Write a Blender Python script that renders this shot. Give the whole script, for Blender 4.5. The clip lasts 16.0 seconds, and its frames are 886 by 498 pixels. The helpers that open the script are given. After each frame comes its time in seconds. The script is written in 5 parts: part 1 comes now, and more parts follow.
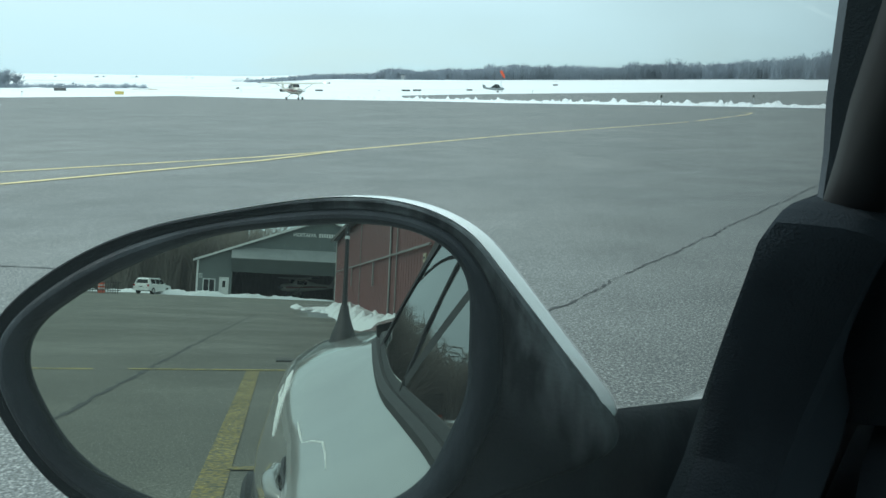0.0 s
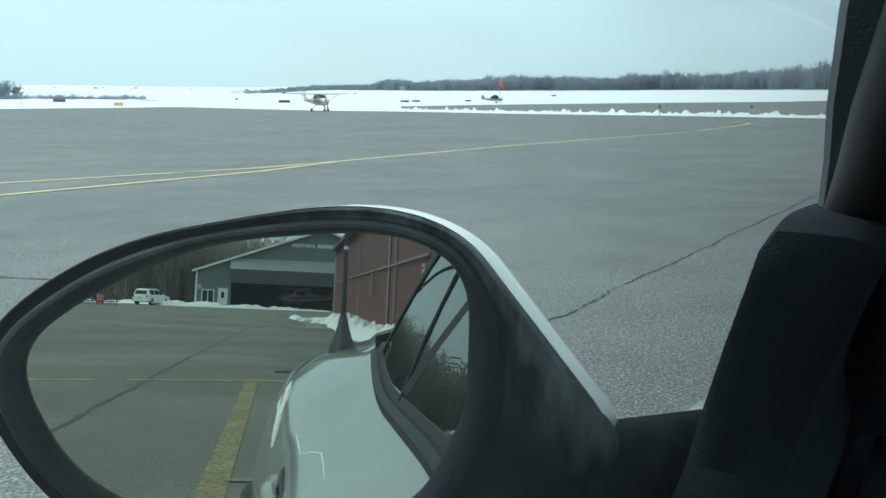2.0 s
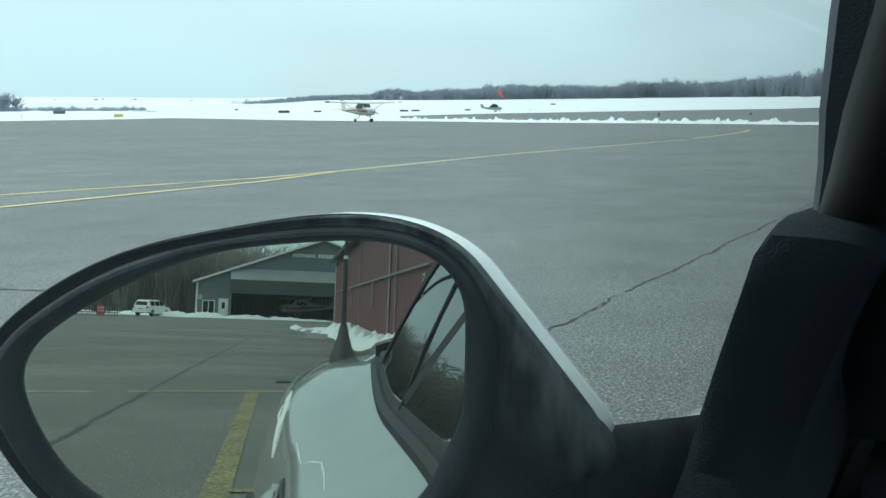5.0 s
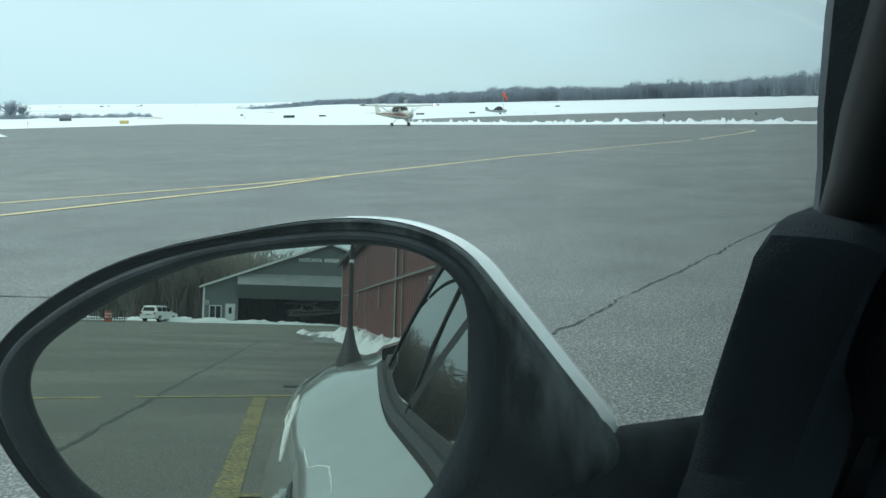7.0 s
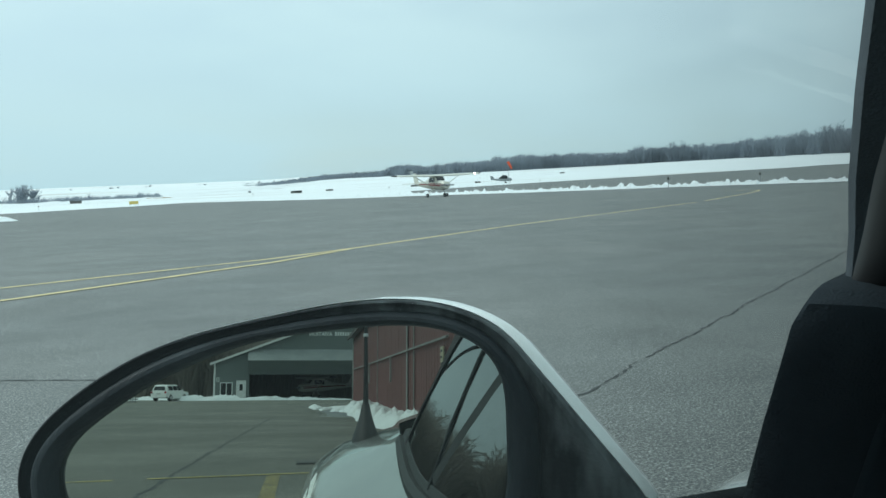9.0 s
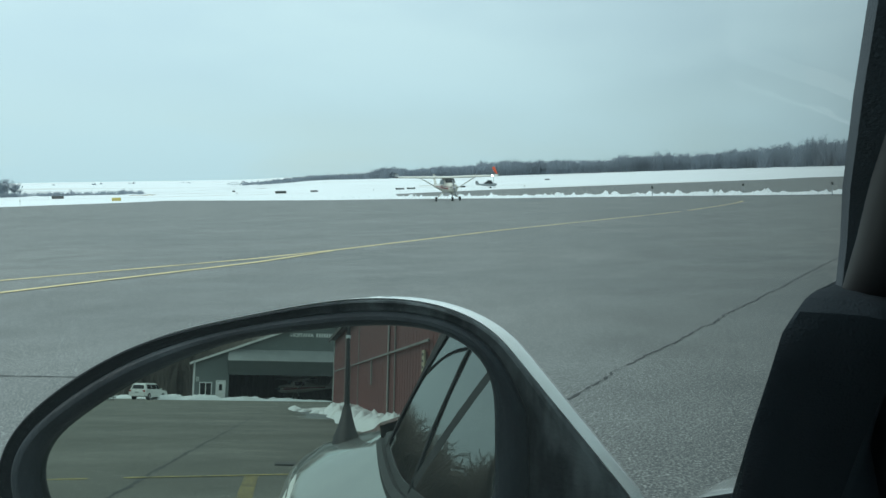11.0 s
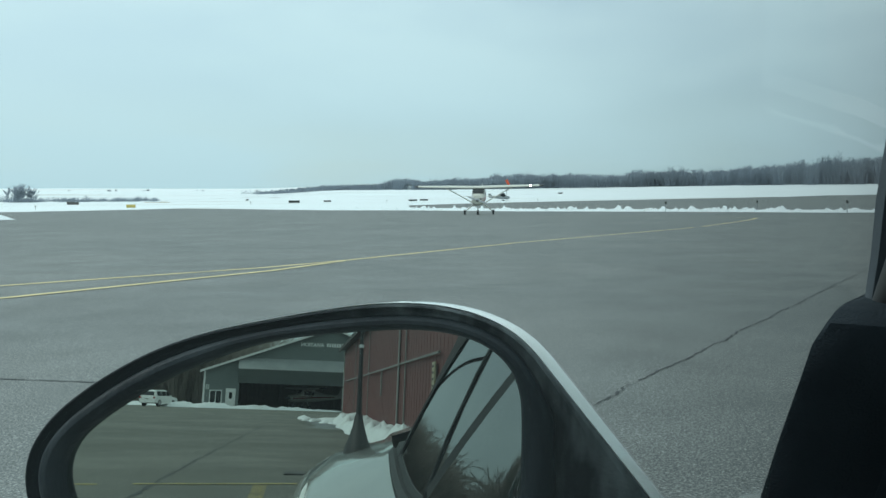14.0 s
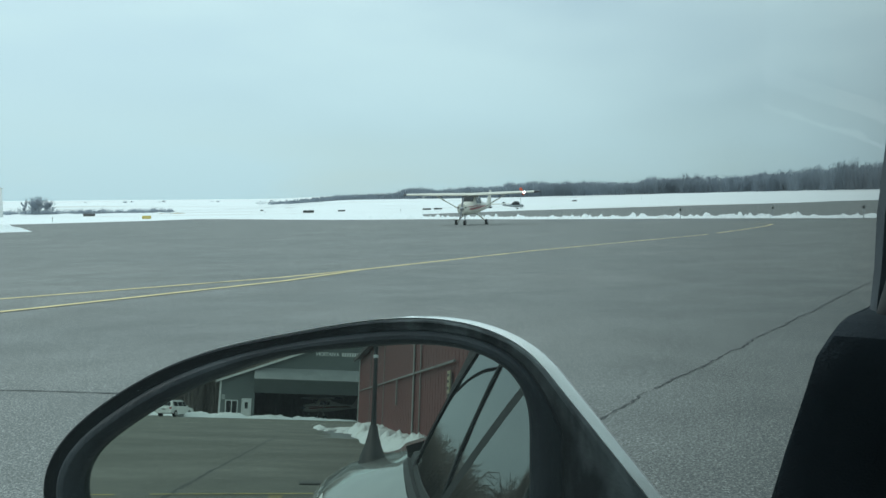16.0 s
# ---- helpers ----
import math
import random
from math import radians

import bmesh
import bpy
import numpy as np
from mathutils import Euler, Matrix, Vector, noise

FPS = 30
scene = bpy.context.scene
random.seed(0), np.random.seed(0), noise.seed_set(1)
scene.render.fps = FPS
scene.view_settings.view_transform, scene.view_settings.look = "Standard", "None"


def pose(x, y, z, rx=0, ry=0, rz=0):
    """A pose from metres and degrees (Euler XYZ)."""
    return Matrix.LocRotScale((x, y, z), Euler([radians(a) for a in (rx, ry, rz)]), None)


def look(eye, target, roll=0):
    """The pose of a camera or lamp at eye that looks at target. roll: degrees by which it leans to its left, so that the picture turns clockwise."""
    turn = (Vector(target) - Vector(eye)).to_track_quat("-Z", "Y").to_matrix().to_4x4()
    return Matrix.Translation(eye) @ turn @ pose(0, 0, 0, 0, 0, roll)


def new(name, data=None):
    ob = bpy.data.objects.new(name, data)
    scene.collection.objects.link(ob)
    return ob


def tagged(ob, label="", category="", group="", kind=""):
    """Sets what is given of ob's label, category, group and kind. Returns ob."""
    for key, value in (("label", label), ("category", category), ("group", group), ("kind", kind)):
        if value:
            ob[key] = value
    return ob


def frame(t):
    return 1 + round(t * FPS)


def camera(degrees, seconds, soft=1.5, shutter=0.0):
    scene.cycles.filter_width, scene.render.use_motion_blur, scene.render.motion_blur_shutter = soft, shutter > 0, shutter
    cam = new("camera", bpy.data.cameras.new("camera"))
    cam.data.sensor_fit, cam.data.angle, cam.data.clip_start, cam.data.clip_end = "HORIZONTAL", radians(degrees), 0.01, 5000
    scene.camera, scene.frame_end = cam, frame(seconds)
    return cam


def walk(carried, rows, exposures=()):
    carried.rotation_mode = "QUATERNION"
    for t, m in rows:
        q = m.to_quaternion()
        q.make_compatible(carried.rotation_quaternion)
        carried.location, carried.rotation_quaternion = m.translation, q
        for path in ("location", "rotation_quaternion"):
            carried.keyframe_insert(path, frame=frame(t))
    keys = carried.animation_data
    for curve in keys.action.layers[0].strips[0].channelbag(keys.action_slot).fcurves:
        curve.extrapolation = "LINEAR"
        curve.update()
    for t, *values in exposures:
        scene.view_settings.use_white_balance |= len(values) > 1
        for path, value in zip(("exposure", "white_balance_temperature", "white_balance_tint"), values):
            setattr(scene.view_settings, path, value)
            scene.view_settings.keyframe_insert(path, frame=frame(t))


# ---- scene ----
cam = camera(52.0, 16.0, soft=1.5)


def path():
    return [
        (0.0, pose(0.0000, -0.0000, 1.2200, 80.361, -0.119, 0.045)),
        (0.5, pose(0.0000, 0.0008, 1.2204, 80.508, -0.266, -0.208)),
        (1.0, pose(-0.0007, 0.0000, 1.2201, 80.638, -0.383, -0.265)),
        (1.5, pose(-0.0006, -0.0006, 1.2203, 80.828, -0.207, -0.123)),
        (2.0, pose(0.0001, 0.0019, 1.2193, 81.019, -0.031, -0.032)),
        (2.5, pose(0.0041, 0.0028, 1.2161, 81.150, 0.316, -0.079)),
        (3.0, pose(0.0025, 0.0021, 1.2165, 81.165, 0.344, -0.154)),
        (3.5, pose(0.0015, 0.0004, 1.2179, 81.374, 0.155, -0.151)),
        (4.0, pose(0.0009, 0.0012, 1.2180, 81.504, 0.100, -0.166)),
        (6.5, pose(0.0035, 0.0012, 1.2192, 81.614, 0.931, 0.196)),
        (7.0, pose(0.0035, -0.0007, 1.2187, 81.786, 0.962, 0.230)),
        (7.5, pose(0.0035, -0.0003, 1.2188, 82.874, 0.880, -0.124)),
        (8.0, pose(0.0024, -0.0013, 1.2173, 84.278, 1.346, -0.162)),
        (8.5, pose(-0.0008, -0.0014, 1.2235, 85.519, 2.455, 0.547)),
        (9.0, pose(-0.0061, -0.0023, 1.2229, 86.189, 2.834, 0.601)),
        (9.5, pose(-0.0090, -0.0019, 1.2225, 86.039, 2.146, 0.177)),
        (10.0, pose(-0.0083, -0.0014, 1.2221, 86.109, 2.037, -0.031)),
        (12.5, pose(-0.0147, -0.0003, 1.2177, 86.714, 0.576, -0.750)),
        (13.0, pose(-0.0162, -0.0021, 1.2150, 86.762, 0.748, -0.349)),
        (13.5, pose(-0.0163, -0.0028, 1.2180, 87.007, 0.812, 0.305)),
        (14.0, pose(-0.0166, -0.0027, 1.2193, 87.166, 0.591, 0.452)),
        (14.5, pose(-0.0153, -0.0001, 1.2208, 87.192, 0.615, 0.568)),
        (15.0, pose(-0.0155, -0.0042, 1.2217, 87.284, 0.813, 0.886)),
        (15.5, pose(-0.0146, -0.0069, 1.2219, 87.488, 0.996, 1.157)),
        (16.0, pose(-0.0139, -0.0084, 1.2224, 87.725, 1.065, 1.332)),
    ]


walk(cam, path(), exposures=[(0.0, 0.24), (7.0, 0.15), (8.5, -0.01), (10.0, -0.06), (16.0, -0.10)])

# ---- world, sun ----
SUN_EL, SUN_AZ = radians(38), radians(-70)
world = bpy.data.worlds.new("overcast_sky")
world.use_nodes = True
scene.world = world
wn, wl = world.node_tree.nodes, world.node_tree.links
wn.clear()
w_out, w_bg, w_mix = wn.new("ShaderNodeOutputWorld"), wn.new("ShaderNodeBackground"), wn.new("ShaderNodeMix")
w_sky, w_gain, w_noise, w_map = wn.new("ShaderNodeTexSky"), wn.new("ShaderNodeMix"), wn.new("ShaderNodeTexNoise"), wn.new("ShaderNodeMapping")
w_co, w_ramp, w_sep, w_grad = wn.new("ShaderNodeTexCoord"), wn.new("ShaderNodeValToRGB"), wn.new("ShaderNodeSeparateXYZ"), wn.new("ShaderNodeValToRGB")
w_sky.sky_type, w_sky.sun_disc, w_sky.sun_elevation, w_sky.sun_rotation = "NISHITA", False, SUN_EL, SUN_AZ
w_gain.data_type = w_mix.data_type = "RGBA"
w_gain.blend_type = "MULTIPLY"
w_gain.inputs["Factor"].default_value = 1.0
w_gain.inputs["B"].default_value = (0.10, 0.10, 0.10, 1)
# cloud deck: pale grey-blue, brighter higher up, with soft wisps
w_grad.color_ramp.elements[0].position, w_grad.color_ramp.elements[0].color = 0.0, (0.50, 0.66, 0.72, 1)
w_grad.color_ramp.elements[1].position, w_grad.color_ramp.elements[1].color = 0.42, (0.80, 0.93, 0.95, 1)
w_top = w_grad.color_ramp.elements.new(0.9)
w_top.color = (1.0, 1.12, 1.12, 1)
w_map.inputs["Scale"].default_value = (1.4, 1.4, 5.0)
w_noise.inputs["Scale"].default_value, w_noise.inputs["Detail"].default_value = 2.2, 7.0
w_ramp.color_ramp.elements[0].position, w_ramp.color_ramp.elements[0].color = 0.30, (0.66, 0.66, 0.66, 1)
w_ramp.color_ramp.elements[1].position, w_ramp.color_ramp.elements[1].color = 0.60, (0.97, 0.97, 0.97, 1)
wl.new(w_co.outputs["Generated"], w_map.inputs["Vector"])
wl.new(w_map.outputs["Vector"], w_noise.inputs["Vector"])
wl.new(w_noise.outputs["Fac"], w_ramp.inputs["Fac"])
wl.new(w_co.outputs["Generated"], w_sep.inputs["Vector"])
wl.new(w_sep.outputs["Z"], w_grad.inputs["Fac"])
wl.new(w_sky.outputs["Color"], w_gain.inputs["A"])
wl.new(w_gain.outputs["Result"], w_mix.inputs["A"])
wl.new(w_grad.outputs["Color"], w_mix.inputs["B"])
wl.new(w_ramp.outputs["Color"], w_mix.inputs["Factor"])
wl.new(w_mix.outputs["Result"], w_bg.inputs["Color"])
w_bg.inputs["Strength"].default_value = 1.2
wl.new(w_bg.outputs["Background"], w_out.inputs["Surface"])

sun = new("sun", bpy.data.lights.new("sun", "SUN"))
sun.data.energy, sun.data.angle, sun.data.color = 0.95, radians(14), (1.0, 0.96, 0.9)
sun.matrix_world = look((0, 0, 0), (-math.sin(SUN_AZ) * math.cos(SUN_EL), -math.cos(SUN_AZ) * math.cos(SUN_EL), -math.sin(SUN_EL)))


# ---- materials ----
def material(name, colour, rough=0.6, metal=0.0, spread=0.0, scale=5.0, fine=0.0, fine_scale=60.0, fine_span=(0.3, 0.7), bump=0.0, bump_scale=40.0,
             second=None, patch=(0.45, 0.6), patch_scale=1.0, stretch=(1, 1, 1), coat=0.0, vary=0.0, specular=0.5, specks=0.0, behind=None):
    """A surface with a base colour, broad mottling (spread), fine grain, relief and patches of a second colour."""
    m = bpy.data.materials.new(name)
    m.use_nodes = True
    n, l = m.node_tree.nodes, m.node_tree.links
    b = n["Principled BSDF"]
    b.inputs["Roughness"].default_value, b.inputs["Metallic"].default_value = rough, metal
    b.inputs["Coat Weight"].default_value, b.inputs["Coat Roughness"].default_value = coat, 0.03
    b.inputs["Specular IOR Level"].default_value = specular
    co, mp = n.new("ShaderNodeTexCoord"), n.new("ShaderNodeMapping")
    mp.inputs["Scale"].default_value = stretch
    l.new(co.outputs["Object"], mp.inputs["Vector"])

    def noise_node(s, detail=5.0):
        t = n.new("ShaderNodeTexNoise")
        t.inputs["Scale"].default_value, t.inputs["Detail"].default_value = s, detail
        l.new(mp.outputs["Vector"], t.inputs["Vector"])
        return t.outputs["Fac"]

    def ramp(src, lo, hi, a, c):
        r = n.new("ShaderNodeValToRGB")
        r.color_ramp.elements[0].position, r.color_ramp.elements[1].position = lo, hi
        r.color_ramp.elements[0].color, r.color_ramp.elements[1].color = a, c
        l.new(src, r.inputs["Fac"])
        return r.outputs["Color"]

    def mix(kind, a, c, fac):
        x = n.new("ShaderNodeMix")
        x.data_type, x.blend_type = "RGBA", kind
        if isinstance(fac, float):
            x.inputs["Factor"].default_value = fac
        else:
            l.new(fac, x.inputs["Factor"])
        for sock, v in (("A", a), ("B", c)):
            if isinstance(v, tuple):
                x.inputs[sock].default_value = v
            else:
                l.new(v, x.inputs[sock])
        return x.outputs["Result"]

    out = (*colour, 1)
    if second:
        out = mix("MIX", out, (*second, 1), ramp(noise_node(patch_scale, 7.0), patch[0], patch[1], (0, 0, 0, 1), (1, 1, 1, 1)))
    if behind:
        # a darker, browner colour takes over behind a noise-broken border
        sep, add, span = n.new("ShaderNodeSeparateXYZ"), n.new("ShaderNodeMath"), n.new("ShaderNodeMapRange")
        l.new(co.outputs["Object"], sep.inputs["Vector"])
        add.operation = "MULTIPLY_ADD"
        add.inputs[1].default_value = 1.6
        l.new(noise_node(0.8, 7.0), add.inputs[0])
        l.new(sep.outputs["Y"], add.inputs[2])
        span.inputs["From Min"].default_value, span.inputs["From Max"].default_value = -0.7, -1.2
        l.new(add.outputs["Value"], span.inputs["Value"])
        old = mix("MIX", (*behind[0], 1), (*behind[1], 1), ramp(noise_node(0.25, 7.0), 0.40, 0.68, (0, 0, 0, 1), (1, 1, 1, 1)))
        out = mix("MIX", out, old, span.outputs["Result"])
    if spread:
        out = mix("MULTIPLY", out, ramp(noise_node(scale), 0.3, 0.7, (1 - spread,) * 3 + (1,), (1 + spread,) * 3 + (1,)), 1.0)
    if fine:
        out = mix("MULTIPLY", out, ramp(noise_node(fine_scale, 3.0), fine_span[0], fine_span[1], (1 - fine,) * 3 + (1,), (1 + fine,) * 3 + (1,)), 1.0)
    if specks:
        cell = n.new("ShaderNodeTexVoronoi")
        cell.inputs["Scale"].default_value = specks
        l.new(mp.outputs["Vector"], cell.inputs["Vector"])
        out = mix("MULTIPLY", out, ramp(cell.outputs["Color"], 0.55, 0.86, (0.84, 0.84, 0.84, 1), (1.9, 1.86, 1.80, 1)), 1.0)
    if vary:
        info = n.new("ShaderNodeObjectInfo")
        out = mix("MULTIPLY", out, ramp(info.outputs["Random"], 0.0, 1.0, (1 - vary,) * 3 + (1,), (1 + vary,) * 3 + (1,)), 1.0)
    if isinstance(out, tuple):
        b.inputs["Base Color"].default_value = out
    else:
        l.new(out, b.inputs["Base Color"])
    if bump:
        k = n.new("ShaderNodeBump")
        k.inputs["Strength"].default_value, k.inputs["Distance"].default_value = bump, 0.01
        l.new(noise_node(bump_scale), k.inputs["Height"])
        l.new(k.outputs["Normal"], b.inputs["Normal"])
    return m


def pane_material(name, tint, gloss, dust, power, dust_scale=6.0, shine=1.0):
    """Thin glass: clear, with its mirror gloss and a film of dust that scatters daylight."""
    m = bpy.data.materials.new(name)
    m.use_nodes = True
    n, l = m.node_tree.nodes, m.node_tree.links
    n.clear()
    out, tr, gl, tl = n.new("ShaderNodeOutputMaterial"), n.new("ShaderNodeBsdfTransparent"), n.new("ShaderNodeBsdfGlossy"), n.new("ShaderNodeBsdfTranslucent")
    fr, fp, fm, m1, m2 = n.new("ShaderNodeLayerWeight"), n.new("ShaderNodeMath"), n.new("ShaderNodeMath"), n.new("ShaderNodeMixShader"), n.new("ShaderNodeMixShader")
    tr.inputs["Color"].default_value = (*tint, 1)
    gl.inputs["Roughness"].default_value = 0.0
    gl.inputs["Color"].default_value = (shine, shine, shine, 1)
    tl.inputs["Color"].default_value = (0.62, 0.85, 0.88, 1)
    fr.inputs["Blend"].default_value = 0.5
    fp.operation, fm.operation = "POWER", "MULTIPLY_ADD"
    fp.inputs[1].default_value = power
    fm.inputs[1].default_value, fm.inputs[2].default_value = gloss, 0.02 if shine < 1 else 0.05
    l.new(fr.outputs["Facing"], fp.inputs[0])
    l.new(fp.outputs["Value"], fm.inputs[0])
    co, no, ra = n.new("ShaderNodeTexCoord"), n.new("ShaderNodeTexNoise"), n.new("ShaderNodeMapRange")
    no.inputs["Scale"].default_value, no.inputs["Detail"].default_value = dust_scale, 6.0
    ra.inputs["From Min"].default_value, ra.inputs["From Max"].default_value = 0.35, 0.75
    ra.inputs["To Min"].default_value, ra.inputs["To Max"].default_value = dust * 0.6, dust * 1.5
    l.new(co.outputs["Object"], no.inputs["Vector"])
    l.new(no.outputs["Fac"], ra.inputs["Value"])
    l.new(fm.outputs["Value"], m1.inputs["Fac"])
    l.new(tr.outputs["BSDF"], m1.inputs[1])
    l.new(gl.outputs["BSDF"], m1.inputs[2])
    l.new(ra.outputs["Result"], m2.inputs["Fac"])
    l.new(m1.outputs["Shader"], m2.inputs[1])
    l.new(tl.outputs["BSDF"], m2.inputs[2])
    l.new(m2.outputs["Shader"], out.inputs["Surface"])
    return m


def twig_material(name, colour, spread, scale):
    """Masses of thin twigs: half of the light goes through, so that the mass reads soft."""
    m = bpy.data.materials.new(name)
    m.use_nodes = True
    n, l = m.node_tree.nodes, m.node_tree.links
    n.clear()
    out, df, tl, mx = n.new("ShaderNodeOutputMaterial"), n.new("ShaderNodeBsdfDiffuse"), n.new("ShaderNodeBsdfTranslucent"), n.new("ShaderNodeMixShader")
    co, no, ra = n.new("ShaderNodeTexCoord"), n.new("ShaderNodeTexNoise"), n.new("ShaderNodeValToRGB")
    no.inputs["Scale"].default_value, no.inputs["Detail"].default_value = scale, 5.0
    ra.color_ramp.elements[0].position, ra.color_ramp.elements[1].position = 0.3, 0.7
    ra.color_ramp.elements[0].color = (*[c * (1 - spread) for c in colour], 1)
    ra.color_ramp.elements[1].color = (*[c * (1 + spread) for c in colour], 1)
    l.new(co.outputs["Object"], no.inputs["Vector"])
    l.new(no.outputs["Fac"], ra.inputs["Fac"])
    for sh in (df, tl):
        l.new(ra.outputs["Color"], sh.inputs["Color"])
    mx.inputs["Fac"].default_value = 0.5
    l.new(df.outputs["BSDF"], mx.inputs[1])
    l.new(tl.outputs["BSDF"], mx.inputs[2])
    l.new(mx.outputs["Shader"], out.inputs["Surface"])
    return m


def sail_material(name, plastic, dust):
    """Black plastic, lighter in streaks towards its sloping outer edge: road dust and sky sheen in one colour."""
    m = material(name, plastic, 0.6, spread=0.3, scale=18.0, specular=0.05, bump=0.15, bump_scale=500.0)
    n, l = m.node_tree.nodes, m.node_tree.links
    b = n["Principled BSDF"]
    clean = b.inputs["Base Color"].links[0].from_socket
    co, dot, span = n.new("ShaderNodeTexCoord"), n.new("ShaderNodeVectorMath"), n.new("ShaderNodeMapRange")
    dot.operation = "DOT_PRODUCT"
    dot.inputs[1].default_value = (0.639, 0.770, 0.0)
    l.new(co.outputs["Object"], dot.inputs[0])
    span.interpolation_type = "SMOOTHSTEP"
    span.inputs["From Min"].default_value, span.inputs["From Max"].default_value = 0.052, 0.094
    l.new(dot.outputs["Value"], span.inputs["Value"])
    mp, no, ra, mul, mx = n.new("ShaderNodeMapping"), n.new("ShaderNodeTexNoise"), n.new("ShaderNodeMapRange"), n.new("ShaderNodeMath"), n.new("ShaderNodeMix")
    mp.inputs["Scale"].default_value = (1.0, 0.3, 1.0)
    no.inputs["Scale"].default_value, no.inputs["Detail"].default_value = 90.0, 6.0
    ra.inputs["From Min"].default_value, ra.inputs["From Max"].default_value = 0.36, 0.66
    ra.inputs["To Min"].default_value = 0.12
    l.new(co.outputs["Object"], mp.inputs["Vector"])
    l.new(mp.outputs["Vector"], no.inputs["Vector"])
    l.new(no.outputs["Fac"], ra.inputs["Value"])
    mul.operation = "MULTIPLY"
    l.new(span.outputs["Result"], mul.inputs[0])
    l.new(ra.outputs["Result"], mul.inputs[1])
    mx.data_type = "RGBA"
    l.new(mul.outputs["Value"], mx.inputs["Factor"])
    l.new(clean, mx.inputs["A"])
    mx.inputs["B"].default_value = (*dust, 1)
    l.new(mx.outputs["Result"], b.inputs["Base Color"])
    return m


def glow_material(name, colour, strength):
    m = bpy.data.materials.new(name)
    m.use_nodes = True
    b = m.node_tree.nodes["Principled BSDF"]
    b.inputs["Emission Color"].default_value, b.inputs["Emission Strength"].default_value = (*colour, 1), strength
    return m


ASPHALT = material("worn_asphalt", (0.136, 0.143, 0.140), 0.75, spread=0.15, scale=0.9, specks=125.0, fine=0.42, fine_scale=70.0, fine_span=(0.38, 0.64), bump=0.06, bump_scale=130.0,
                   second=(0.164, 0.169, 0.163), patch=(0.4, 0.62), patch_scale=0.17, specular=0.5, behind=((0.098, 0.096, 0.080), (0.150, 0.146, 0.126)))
TRACK = material("thawed_snow_track", (0.50, 0.52, 0.51), 0.85, spread=0.1, scale=0.2, second=(0.78, 0.80, 0.80), patch=(0.42, 0.6), patch_scale=0.12)
SNOW = material("old_snow", (0.80, 0.83, 0.84), 0.75, spread=0.05, scale=0.4, fine=0.04, fine_scale=3.0, bump=0.4, bump_scale=3.0,
                second=(0.62, 0.62, 0.58), patch=(0.62, 0.78), patch_scale=0.35)
FIELD = material("snow_field", (0.80, 0.83, 0.84), 0.8, spread=0.05, scale=0.05, second=(0.58, 0.57, 0.53), patch=(0.56, 0.74), patch_scale=0.02,
                 stretch=(0.35, 1.3, 1.0))
YELLOW = material("worn_yellow_paint", (0.68, 0.55, 0.29), 0.8, spread=0.12, scale=2.0, fine=0.2, fine_scale=30.0, second=(0.30, 0.27, 0.18), patch=(0.55, 0.72), patch_scale=0.8)
YELLOW_OLD = material("flaking_yellow_paint", (0.36, 0.27, 0.065), 0.85, spread=0.2, scale=3.0, second=(0.11, 0.107, 0.09), patch=(0.28, 0.66), patch_scale=26.0, fine=0.3, fine_scale=45.0)
YELLOW_THIN = material("faded_yellow_paint", (0.50, 0.40, 0.13), 0.85, spread=0.2, scale=3.0, second=(0.22, 0.20, 0.12), patch=(0.52, 0.7), patch_scale=5.0)
# cracks are flat ribbons; the shade of their recess is in this colour
GAP_DARK = material("dark_gap", (0.050, 0.053, 0.053), 0.8, fine=0.3, fine_scale=40.0)
# far trees: aerial haze is mixed into this pale blue-grey colour
BARK_HAZED = twig_material("haze_tinted_woods", (0.29, 0.33, 0.375), 0.14, 0.03)
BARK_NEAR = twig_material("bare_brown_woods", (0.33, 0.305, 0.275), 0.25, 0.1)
EVERGREEN = material("evergreen_needles", (0.03, 0.045, 0.035), 0.9, spread=0.3, scale=0.5)
SCRUB = material("dry_scrub", (0.46, 0.36, 0.24), 0.95, spread=0.3, scale=0.3)
# one white paint in two tones: body shade is in this colour, shell stays bright
CAR_WHITE_DIM = material("dimmed_dusty_white_paint", (0.32, 0.33, 0.31), 0.4, spread=0.05, scale=3.0, fine=0.03, fine_scale=50.0, coat=1.0,
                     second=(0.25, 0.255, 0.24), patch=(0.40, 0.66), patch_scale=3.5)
SHELL_WHITE = material("bright_white_car_paint", (0.86, 0.87, 0.84), 0.4, spread=0.05, scale=20.0, coat=1.0)
SCRAPE = material("bare_white_scrape", (0.85, 0.86, 0.84), 0.8, spread=0.1, scale=60.0)
# upper door leaf: light from the sky it faces is put into this colour
LEAF_SKYLIT = material("skylit_door_metal", (0.26, 0.28, 0.28), 0.6, spread=0.1, scale=0.8, fine=0.08, fine_scale=8.0)
BLACK_PLASTIC = material("dusty_black_plastic", (0.0085, 0.012, 0.0155), 0.5, spread=0.3, scale=18.0, specular=0.12, second=(0.034, 0.043, 0.048), patch=(0.48, 0.74), patch_scale=22.0,
                         stretch=(1, 0.35, 1), bump=0.15, bump_scale=500.0)
# dark middle and pale edge hold reflected light as well as dust
SAIL = sail_material("edge_lit_dusty_sail", (0.0035, 0.0055, 0.0072), (0.12, 0.135, 0.138))
CHIP = material("chipped_grey_plastic", (0.20, 0.20, 0.18), 0.8, spread=0.2, scale=200.0)
